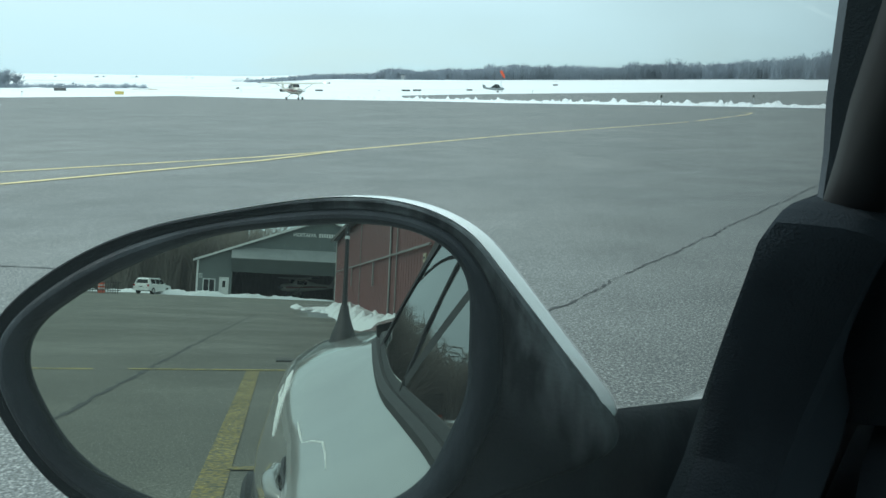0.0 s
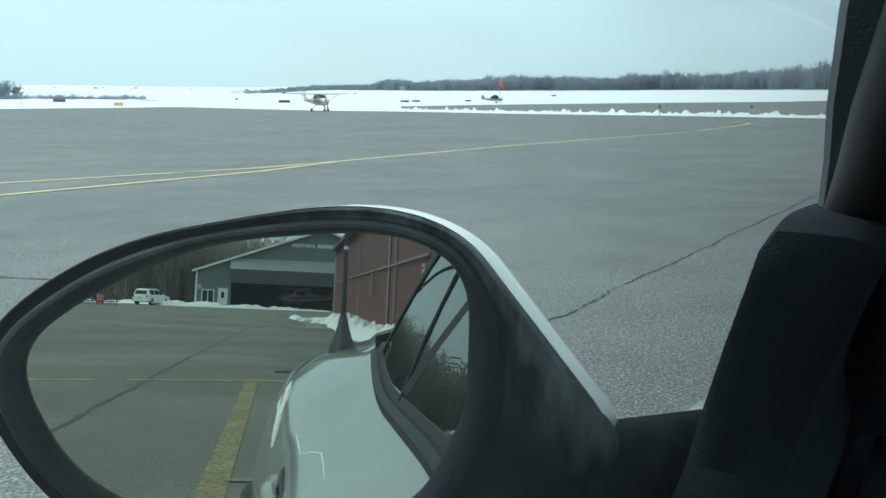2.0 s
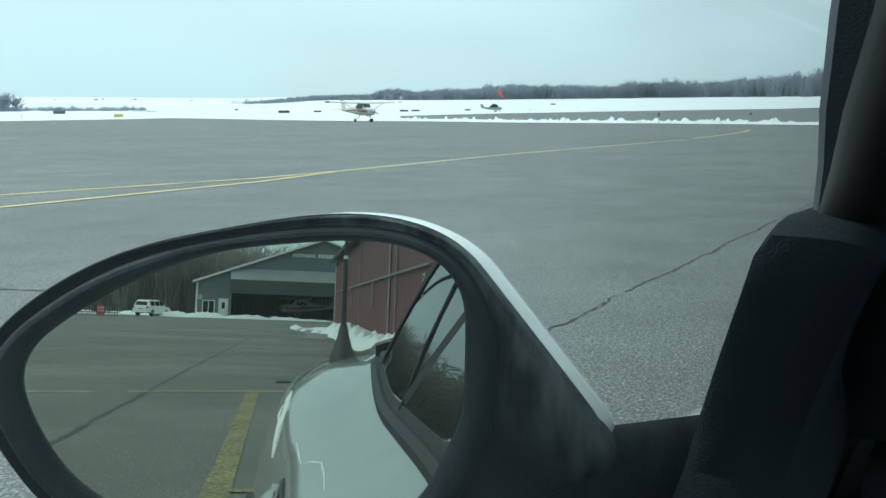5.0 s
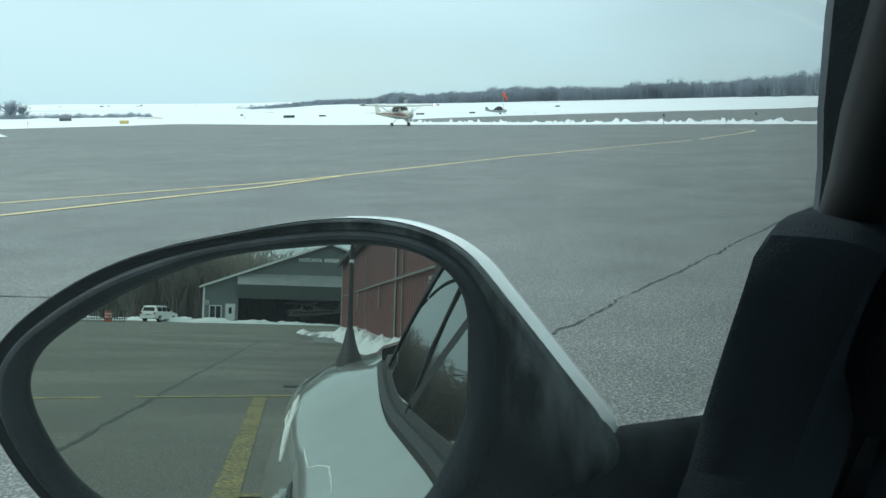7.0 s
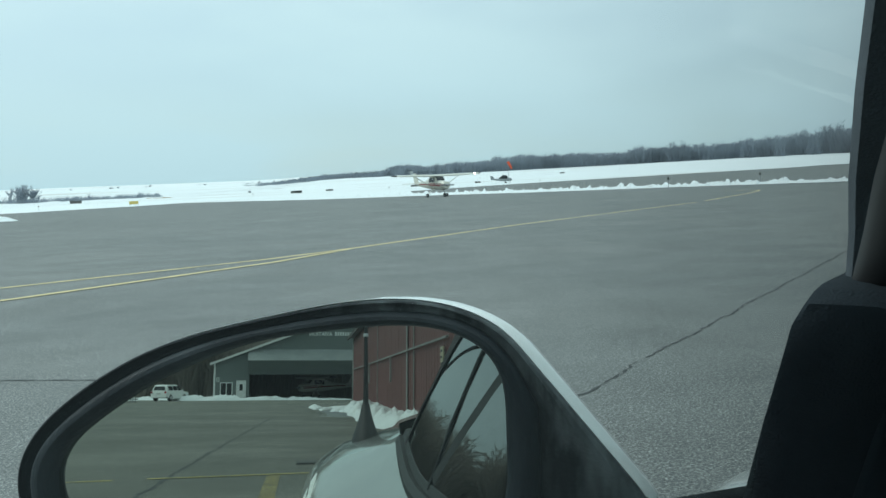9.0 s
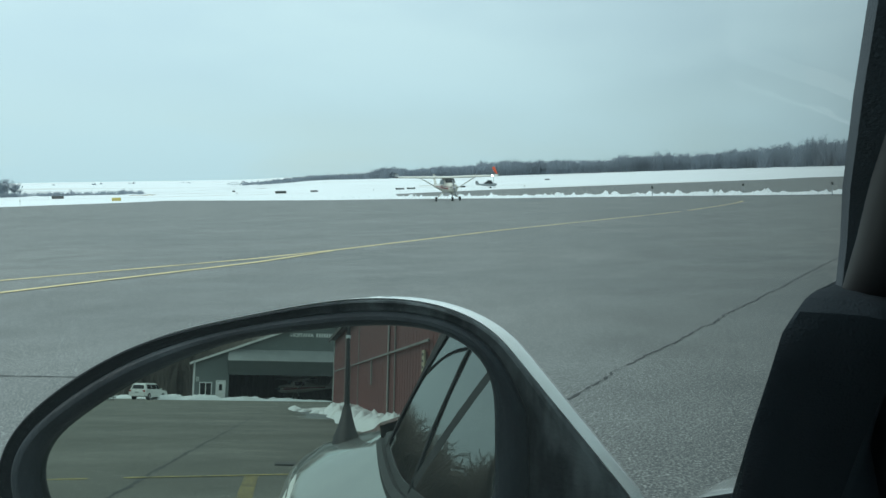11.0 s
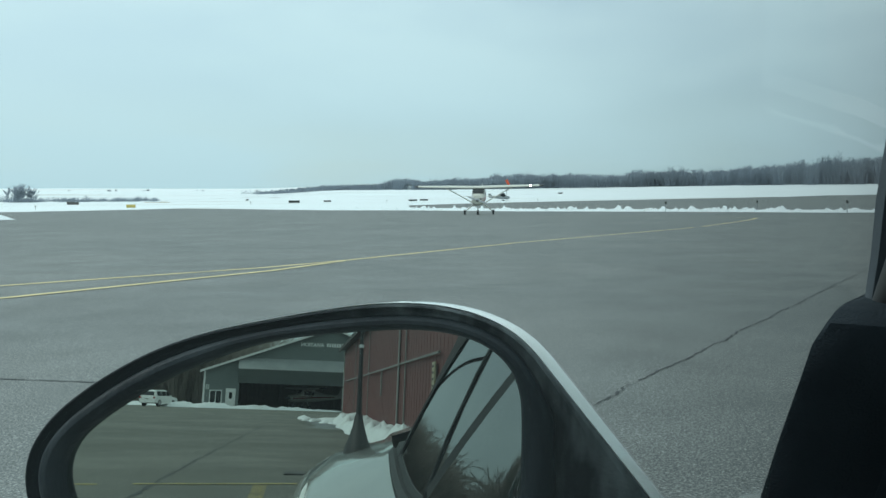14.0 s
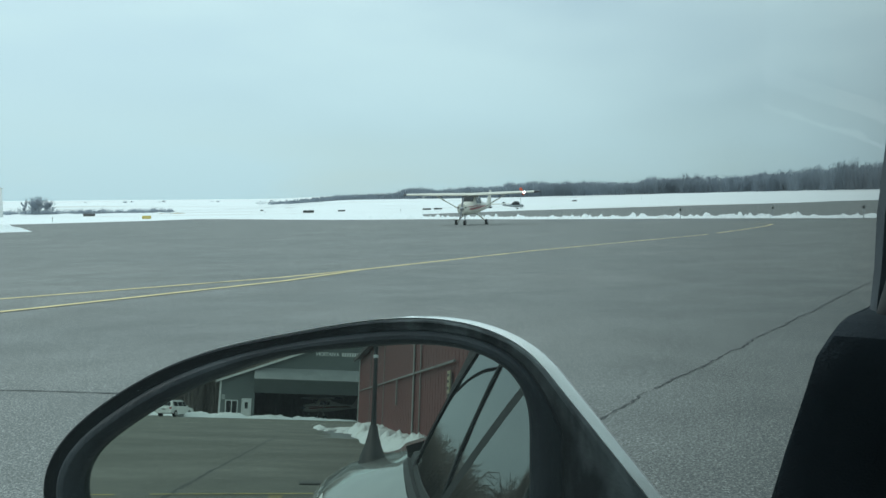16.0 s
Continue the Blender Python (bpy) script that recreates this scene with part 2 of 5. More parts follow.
SMOOTH_DARK = material("smooth_dark_asphalt", (0.055, 0.056, 0.052), 0.35, spread=0.2, scale=1.5, second=(0.10, 0.10, 0.09), patch=(0.45, 0.6), patch_scale=1.2)
RUBBER = material("black_rubber_seal", (0.011, 0.012, 0.013), 0.6, spread=0.25, scale=20.0)
TRIM = material("dark_interior_trim", (0.028, 0.037, 0.044), 0.95, specular=0.06, spread=0.2, scale=8.0, bump=0.3, bump_scale=900.0)
POST_CLOTH = material("grey_post_lining", (0.075, 0.092, 0.105), 0.9, spread=0.15, scale=9.0, bump=0.3, bump_scale=900.0, specular=0.15)
CANVAS = material("black_canvas_roof", (0.02, 0.02, 0.022), 0.9, spread=0.2, scale=10.0, bump=0.3, bump_scale=600.0)
TYRE = material("tyre_rubber", (0.02, 0.02, 0.02), 0.85, spread=0.2, scale=12.0)
ALLOY = material("dull_alloy", (0.5, 0.5, 0.5), 0.35, 1.0, spread=0.1, scale=10.0)
MIRROR = material("mirror_glass", (0.485, 0.54, 0.49), 0.0, 1.0)
WINDOW = pane_material("car_window_glass", (0.832, 0.957, 0.967), 1.0, 0.013, 5.0, shine=0.10)
TINTED = pane_material("tinted_window_glass", (0.07, 0.09, 0.095), 0.72, 0.01, 3.0)
HANGAR_GREY = material("grey_green_metal_siding", (0.13, 0.155, 0.15), 0.55, spread=0.08, scale=0.6, fine=0.05, fine_scale=8.0, vary=0.05)
DOOR_PALE = material("pale_metal_door_panel", (0.52, 0.55, 0.53), 0.5, spread=0.06, scale=0.8)
RED_SIDING = material("red_metal_siding", (0.145, 0.036, 0.031), 0.55, spread=0.1, scale=0.5, fine=0.06, fine_scale=6.0, vary=0.06)
WHITE_TRIM = material("white_painted_trim", (0.72, 0.72, 0.70), 0.5, spread=0.06, scale=2.0)
ROOF_METAL = material("grey_metal_roof", (0.10, 0.105, 0.11), 0.45, spread=0.1, scale=0.5)
STRIP_GREY = material("weathered_pale_strip", (0.24, 0.235, 0.225), 0.6, spread=0.15, scale=1.5)
IRON = material("rusty_iron", (0.11, 0.105, 0.10), 0.7, spread=0.2, scale=8.0)
CONCRETE = material("grey_concrete_floor", (0.13, 0.13, 0.125), 0.85, spread=0.1, scale=0.8)
# the hangar's dim inside is put into its back wall with this colour
DARK = material("very_dark_grey", (0.05, 0.052, 0.05), 0.9, spread=0.15, scale=0.5)
DARK_GLASS = material("dark_window_glass", (0.015, 0.02, 0.022), 0.05, spread=0.2, scale=1.0)
PLANE_CREAM = material("cream_aircraft_paint", (0.66, 0.64, 0.56), 0.3, spread=0.05, scale=1.5, coat=0.4)
PLANE_GREY = material("dull_grey_aircraft_paint", (0.24, 0.265, 0.27), 0.5, spread=0.08, scale=1.5)
PLANE_RED = material("dark_red_stripe_paint", (0.26, 0.05, 0.045), 0.35, spread=0.06, scale=2.0)
PLANE_DARK = material("black_tip_paint", (0.03, 0.03, 0.032), 0.5, spread=0.1, scale=4.0)
METAL = material("bare_metal", (0.4, 0.41, 0.42), 0.4, 0.9, spread=0.1, scale=6.0)
ORANGE = material("faded_orange_cloth", (0.80, 0.10, 0.035), 0.7, spread=0.08, scale=1.5)
CREAM = material("faded_cream_board", (0.42, 0.39, 0.27), 0.7, spread=0.1, scale=3.0)
SIGN_BACK = material("dark_sign_panel", (0.05, 0.055, 0.05), 0.7, spread=0.15, scale=2.0)
SIGN_YELLOW = material("yellow_sign_panel", (0.60, 0.46, 0.13), 0.5, spread=0.1, scale=2.0)
LAMP_GLOW = glow_material("landing_light_glow", (1.0, 0.97, 0.9), 14.0)
TAIL_RED = material("red_lamp_plastic", (0.35, 0.02, 0.02), 0.2)


# ---- shape helpers ----
def part(name, bm, mat, parent=None, label="", smooth=True):
    """Links a bmesh as ONE mesh object, under its thing where one is given."""
    me = bpy.data.meshes.new(name)
    bmesh.ops.recalc_face_normals(bm, faces=bm.faces)
    bm.to_mesh(me)
    bm.free()
    me.materials.append(mat)
    if smooth:
        me.shade_smooth()
        me.set_sharp_from_angle(angle=radians(38))
    ob = new(name, me)
    ob.parent = parent
    if label:
        ob["label"] = label
    return ob


def raw(name, verts, faces, mat, parent=None, label="", smooth=False):
    me = bpy.data.meshes.new(name)
    me.from_pydata(verts, [], faces)
    me.materials.append(mat)
    if smooth:
        me.shade_smooth()
    ob = new(name, me)
    ob.parent = parent
    if label:
        ob["label"] = label
    return ob


def root(name, m, label, category, group="", kind=""):
    ob = new(name)
    ob.matrix_basis = m
    ob.empty_display_size = 0.2
    return tagged(ob, label, category, group, kind)


def box(x0, x1, y0, y1, z0, z1, bevel=0.0, bm=None):
    bm = bm or bmesh.new()
    r = bmesh.ops.create_cube(bm, size=1.0, matrix=Matrix.Translation(((x0 + x1) / 2, (y0 + y1) / 2, (z0 + z1) / 2)) @ Matrix.Diagonal((x1 - x0, y1 - y0, z1 - z0, 1)))
    if bevel:
        es = list({e for v in r["verts"] for e in v.link_edges})
        bmesh.ops.bevel(bm, geom=es, offset=bevel, segments=2, affect="EDGES", profile=0.6)
    return bm


def loft(rings, closed=True, caps=True, bm=None):
    """Skins a row of rings of equal length."""
    bm = bm or bmesh.new()
    rows = [[bm.verts.new(p) for p in ring] for ring in rings]
    k = len(rows[0])
    for a, b in zip(rows, rows[1:]):
        for i in range(k if closed else k - 1):
            bm.faces.new((a[i], a[(i + 1) % k], b[(i + 1) % k], b[i]))
    if closed and caps:
        bm.faces.new(rows[0])
        bm.faces.new(rows[-1][::-1])
    return bm


def tube(points, radius, sides=8, bm=None):
    """A round bar along points; radius may be a list."""
    pts = [Vector(p) for p in points]
    rs = radius if isinstance(radius, (list, tuple)) else [radius] * len(pts)
    rings = []
    for i, p in enumerate(pts):
        d = (pts[min(i + 1, len(pts) - 1)] - pts[max(i - 1, 0)]).normalized()
        a = d.orthogonal().normalized() if abs(d.z) > 0.95 else d.cross(Vector((0, 0, 1))).normalized()
        b = d.cross(a)
        rings.append([p + (a * math.cos(t) + b * math.sin(t)) * rs[i] for t in (2 * math.pi * j / sides for j in range(sides))])
    return loft(rings, bm=bm)


def disc(c, axis, r0, r1, depth, seg=24):
    """A drum of radius r0 to r1 along an axis ('x', 'y' or 'z')."""
    rings = []
    for s, r in ((-0.5, r0 * 0.93), (-0.42, r0), (0.42, r1), (0.5, r1 * 0.93)):
        ring = []
        for j in range(seg):
            a, b = math.cos(2 * math.pi * j / seg) * r, math.sin(2 * math.pi * j / seg) * r
            v = {"x": (s * depth, a, b), "y": (a, s * depth, b), "z": (a, b, s * depth)}[axis]
            ring.append(Vector(c) + Vector(v))
        rings.append(ring)
    return loft(rings)


def ease(x, a, b):
    k = min(1.0, max(0.0, (x - a) / (b - a)))
    return k * k * (3 - 2 * k)


# ---- ground ----
RISE_R = (0, 45, 75, 100, 125, 155, 190, 250, 350, 450, 700, 900)
RISE_Z = (0, 0, 0.25, 0.28, 0.38, 0.45, 0.9, 1.53, 2.6, 4.6, 11.0, 15.5)


def ground_z(x, y):
    """Flat apron near by, a field that rises gently far off, a slight fall behind the car."""
    r, az = math.hypot(x, y), math.degrees(math.atan2(x, y))
    z = float(np.interp(r, RISE_R, RISE_Z))
    far = ease(r, 420, 700)
    z *= 1 + far * float(np.interp(az, (-30, -22, -10, 0, 12, 26), (0.22, 0.22, 0.14, -0.04, 0.04, 0.14)))
    z += 2.7 * ease(r, 330, 530) * ease(az, -13, -6)
    k = ease(abs(az), 70, 115)
    return z * (1 - k) - k * 0.005 * max(0.0, min(r, 150.0) - 15)


def polar(r, az):
    a = radians(az)
    return r * math.sin(a), r * math.cos(a)


def ground_sheet():
    radii = [0.4] + [0.8 * 1.11 ** i for i in range(83)]
    radii = [r for r in radii if r < 4500]
    seg = 180
    verts, faces = [(0, 0, 0)], []
    for r in radii:
        for j in range(seg):
            x, y = polar(r, j * 360 / seg)
            verts.append((x, y, ground_z(x, y)))
    for j in range(seg):
        faces.append((0, 1 + (j + 1) % seg, 1 + j))
    for i in range(len(radii) - 1):
        for j in range(seg):
            a, b = 1 + i * seg + j, 1 + i * seg + (j + 1) % seg
            faces.append((a, b, b + seg, a + seg))
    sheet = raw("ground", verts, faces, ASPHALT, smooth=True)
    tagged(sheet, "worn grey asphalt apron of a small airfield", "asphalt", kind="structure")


def strip(name, pts, width, mat, label, category, lift=0.006, jitter=0.0, step=1.0, kind="structure", vary=0.0):
    """A painted line or crack that follows the ground."""
    rng = random.Random(len(name) * 7 + len(pts))
    line = []
    for (x0, y0), (x1, y1) in zip(pts, pts[1:]):
        k = max(1, int(math.hypot(x1 - x0, y1 - y0) / step))
        line += [(x0 + (x1 - x0) * i / k, y0 + (y1 - y0) * i / k) for i in range(k)]
    line.append(pts[-1])
    verts, faces, off = [], [], 0.0
    for i, (x, y) in enumerate(line):
        a, b = line[max(0, i - 1)], line[min(len(line) - 1, i + 1)]
        d = Vector((b[0] - a[0], b[1] - a[1])).normalized()
        off = off * 0.8 + rng.uniform(-jitter, jitter)
        w = width * (1 + rng.uniform(-vary, vary)) / 2
        for s in (-w, w):
            px, py = x - d.y * (s + off), y + d.x * (s + off)
            verts.append((px, py, ground_z(px, py) + lift))
    for i in range(len(line) - 1):
        faces.append((2 * i, 2 * i + 1, 2 * i + 3, 2 * i + 2))
    return tagged(raw(name, verts, faces, mat), label, category, kind=kind)


CAR_AZ = 31.7
RIGHT, AHEAD = Vector((math.cos(radians(CAR_AZ)), -math.sin(radians(CAR_AZ)), 0)), Vector((math.sin(radians(CAR_AZ)), math.cos(radians(CAR_AZ)), 0))
CAR = Matrix.Translation(RIGHT * 0.55) @ pose(0, 0, 0, 0, 0, -CAR_AZ)


def by_car(x, y):
    """World place of a point given in the car's own axes (right, ahead)."""
    p = CAR @ Vector((x, y, 0))
    return p.x, p.y


def markings():
    strip("taxi_line", [(-14.5, 6.5), (-7.0, 14.34), (-3.7, 17.85), (-2.29, 20.02), (2.0, 27.94), (6.3, 34.6), (10.55, 41.17), (15.5, 49.8), (17.6, 53.6), (18.7, 56.0)], 0.17, YELLOW,
          "worn yellow taxi guide line on the apron", "painted line", step=2.0)
    strip("taxi_line", [(-11.5, 4.4), (-6.04, 12.35), (-3.4, 16.9), (-2.35, 19.7)], 0.17, YELLOW, "worn yellow taxi line that joins another", "painted line", lift=0.009, step=2.0)
    strip("taxi_line", [(18.7, 56.0), (19.3, 57.6), (18.9, 58.8), (17.4, 59.5)], 0.2, YELLOW, "faint curled end of a yellow taxi line", "painted line", lift=0.009, step=0.5)
    a, b = by_car(-1.17, -3.0), by_car(-1.22, -11.5)
    strip("parking_line", [a, b], 0.17, YELLOW_OLD, "flaking broad yellow parking line beside the car", "painted line", step=0.5)
    strip("parking_line", [by_car(-1.13, -5.1), by_car(-0.95, -5.1)], 0.10, YELLOW_OLD, "short yellow parking stub beside the car", "painted line", lift=0.01)
    strip("parking_line", [by_car(-3.9, -11.05), by_car(-3.15, -11.2)], 0.09, YELLOW_THIN, "thin yellow cross line on the browner asphalt behind the car", "painted line", step=0.3)
    strip("parking_line", [by_car(-2.75, -11.3), by_car(-0.75, -11.75)], 0.09, YELLOW_THIN, "thin worn yellow cross line on the browner asphalt behind the car", "painted line", lift=0.009, step=0.3)
    strip("pavement_crack", [(26.0, 46.3), (4.58, 11.55), (0.66, 5.15), (-2.4, 0.1)], 0.016, GAP_DARK, "long dark crack across the asphalt", "crack", lift=0.004, jitter=0.016, step=0.05, vary=1.0)
    strip("pavement_crack", [(-2.4, 0.1), (-5.49, -5.03), (-21.4, -31.6)], 0.055, GAP_DARK, "wide dark crack running back across the asphalt", "crack", lift=0.004, jitter=0.016, step=0.12, vary=0.7)
    strip("pavement_crack", [(-9.0, 7.3), (-3.17, 6.38), (-2.2, 6.2)], 0.022, GAP_DARK, "fine dark crack in the asphalt", "crack", lift=0.004, jitter=0.01, step=0.15, vary=0.6)


    strip("wet_asphalt", [by_car(0.5, -60.0), by_car(0.25, -52.0), by_car(0.7, -44.0), by_car(0.9, -36.0)], 1.3, SMOOTH_DARK, "wet dark asphalt where ploughed snow melts", "wet asphalt", lift=0.003, jitter=0.25, step=0.5, vary=0.6)


EDGE_AZ = (-75, -40, -25.7, -19, -16.5, -13.9, -6.5, 4.1, 14, 22.3, 60)
EDGE_R = (150, 158, 167, 178, 188, 176, 138, 104, 88, 76, 62)


def snow_near(az):
    return float(np.interp(az, EDGE_AZ, EDGE_R))


def snow_sheet(name, az0, az1, steps, near, far, rings, height, lump, mat, label, lump_scale=0.5):
    """Snow that lies on the ground between two distances, with a soft front edge."""
    verts, faces = [], []
    for i in range(steps + 1):
        az = az0 + (az1 - az0) * i / steps
        r0, r1 = near(az), far(az)
        r0 += 1.2 * noise.noise((az * 2.2, 3, 0)) + 0.5 * noise.noise((az * 9, 8, 0))
        for j in range(rings + 1):
            f = j / rings
            r = r0 + (r1 - r0) * f ** 2.2
            x, y = polar(r, az)
            e = min(1.0, (r - r0) / 1.2) if j else 0.0
            e *= 1.0 if r1 > 500 else min(1.0, (1 - f) * 4)
            h = height * (1 + 0.3 * noise.noise((x * 0.12, y * 0.12, 0)))
            h += lump * (max(0.0, noise.noise((x * lump_scale, y * lump_scale, 5)) - 0.26) * 2.6 + 0.3 * max(0.0, noise.noise((x * lump_scale * 3, y * lump_scale * 3, 7))))
            verts.append((x, y, ground_z(x, y) + (0.015 + h * e if j else -0.03) - (0.05 if (r1 < 500 and j == rings) else 0)))
    for i in range(steps):
        for j in range(rings):
            a = i * (rings + 1) + j
            faces.append((a, a + rings + 1, a + rings + 2, a + 1))
    return tagged(raw(name, verts, faces, mat, smooth=True), label, "snow", kind="stuff")


def snow():
    def field_near(az):
        return snow_near(az) + 1 if az < -2.6 else float(np.interp(az, (-2.6, 4.1, 11, 22.2, 60), (200, 245, 285, 352, 400)))

    def bank_far(az):
        return float(np.interp(az, (-8, -2.6, 4.1, 22.2, 60), (172, 172, 124, 81, 66)))

    snow_sheet("snow_field", -75, -2.6, 300, field_near, lambda az: 900, 40, 0.12, 0.05, FIELD, "wide snow-covered field beyond the apron", 0.05)
    snow_sheet("snow_field", -2.6, 60, 240, field_near, lambda az: 900, 36, 0.12, 0.05, FIELD, "snow-covered rise beyond the taxiway", 0.05)
    snow_sheet("snow_bank", -8, 60, 1100, snow_near, bank_far, 14, 0.15, 0.44, SNOW, "low ploughed bank of lumpy snow along the apron", 0.8)
    # darker, smoother strip along the near edge of the snow bank
    strip("wet_asphalt", [polar(snow_near(az) - 0.9, az) for az in [-10 + 0.5 * i for i in range(100)]], 1.1, SMOOTH_DARK, "dark edge of the apron below the snow bank", "wet asphalt", lift=0.01, jitter=0.15, step=1.0, vary=0.5)
    for r0, a0, r1, a1, w in ((400, -19.0, 520, -8.8, 3.0), (330, -14.5, 350, -9.0, 1.2), (300, -13.0, 312, -8.0, 1.0)):
        strip("field_track", [polar(r0 + (r1 - r0) * i / 12, a0 + (a1 - a0) * i / 12) for i in range(13)], w, TRACK, "faint grey track across the snow field", "track", lift=0.22, jitter=0.5, step=3.0, vary=0.8)
    for az, r, rx, ry, h in ((-29.3, 88, 5.5, 3.0, 0.9),):
        pile("snow_pile", polar(r, az), rx, ry, h, "ploughed snow pile on the edge of the apron")


def pile(name, at, rx, ry, h, label, turn=0.0, seg=64, rings=26, seed=0.0):
    """A heap of ploughed snow with clods."""
    verts, faces = [], []
    c, s = math.cos(radians(turn)), math.sin(radians(turn))
    for i in range(rings + 1):
        f = i / rings
        for j in range(seg):
            a = 2 * math.pi * j / seg
            edge = 1 + 0.18 * noise.noise((math.cos(a) * 1.6 + seed, math.sin(a) * 1.6, 2))
            lx, ly = rx * f * edge * math.cos(a), ry * f * edge * math.sin(a)
            x, y = at[0] + lx * c - ly * s, at[1] + lx * s + ly * c
            n1 = noise.noise((x * 0.9, y * 0.9, seed)) * 0.4 + noise.noise((x * 2.6, y * 2.6, seed)) * 0.45 + abs(noise.noise((x * 6, y * 6, seed))) * 0.3
            z = h * (1 - f ** 2.2) * (0.85 + n1)
            verts.append((x, y, ground_z(x, y) + (z if i < rings else -0.02)))
    for i in range(rings):
        for j in range(seg):
            a, b = i * seg + j, i * seg + (j + 1) % seg
            faces.append((a, b, b + seg, a + seg))
    return tagged(raw(name, verts, faces, SNOW, smooth=True), label, "snow pile", kind="stuff")


# ---- the car ----
def car_profile(y):
    """Half-section of the white lower body at y: (half-width, height) from sill to beltline."""
    bulge = 0.024 * math.exp(-((y + 1.6) / 0.42) ** 2) + 0.045 * math.exp(-((y - 0.95) / 0.42) ** 2)
    e = (1 - min(1.0, abs((y + 0.4) / 2.08)) ** 10) ** 0.5 if abs(y + 0.4) < 2.08 else 0.0
    front = 0.022 * ease(y, -0.3, 0.3)
    k = 1 - 0.15 * ease(-y, 0.6, 2.2) - 0.10 * ease(y, 0.7, 1.6)
    top = -0.30 * ease(-y, 1.85, 2.6) - 0.34 * ease(y, 0.75, 1.8)
    rise = 0.065 * ease(-y, 0.6, 1.35)
    rows = [(0.70, 0.20, 0), (0.80, 0.30, 0.6), (0.835, 0.45, 1), (0.845, 0.62, 1), (0.832, 0.76, 0.9), (0.810, 0.84, 0.8), (0.797, 0.878, 0.6), (0.786, 0.902, 0.4), (0.766, 0.917, 0.3),
            (0.71, 0.940, 0.1), (0.668 * k + front, 0.968, 0), (0.648 * k + front, 0.986, 0)]
    haunch = 0.034 * ease(-y, 0.8, 1.45)
    wing = 0.036 * math.exp(-((y - 0.95) / 0.35) ** 2)
    full = (0, 0, 0, 0, 0.1, 0.4, 0.75, 1.0, 1.0, 0.75, 0.2, 0)
    return [((w + bulge * b) * max(0.25, e), z + top * ease(z, 0.35, 1.0) + rise * ease(z, 0.90, 0.985) + (haunch + wing) * k2) for (w, z, b), k2 in zip(rows, full)]


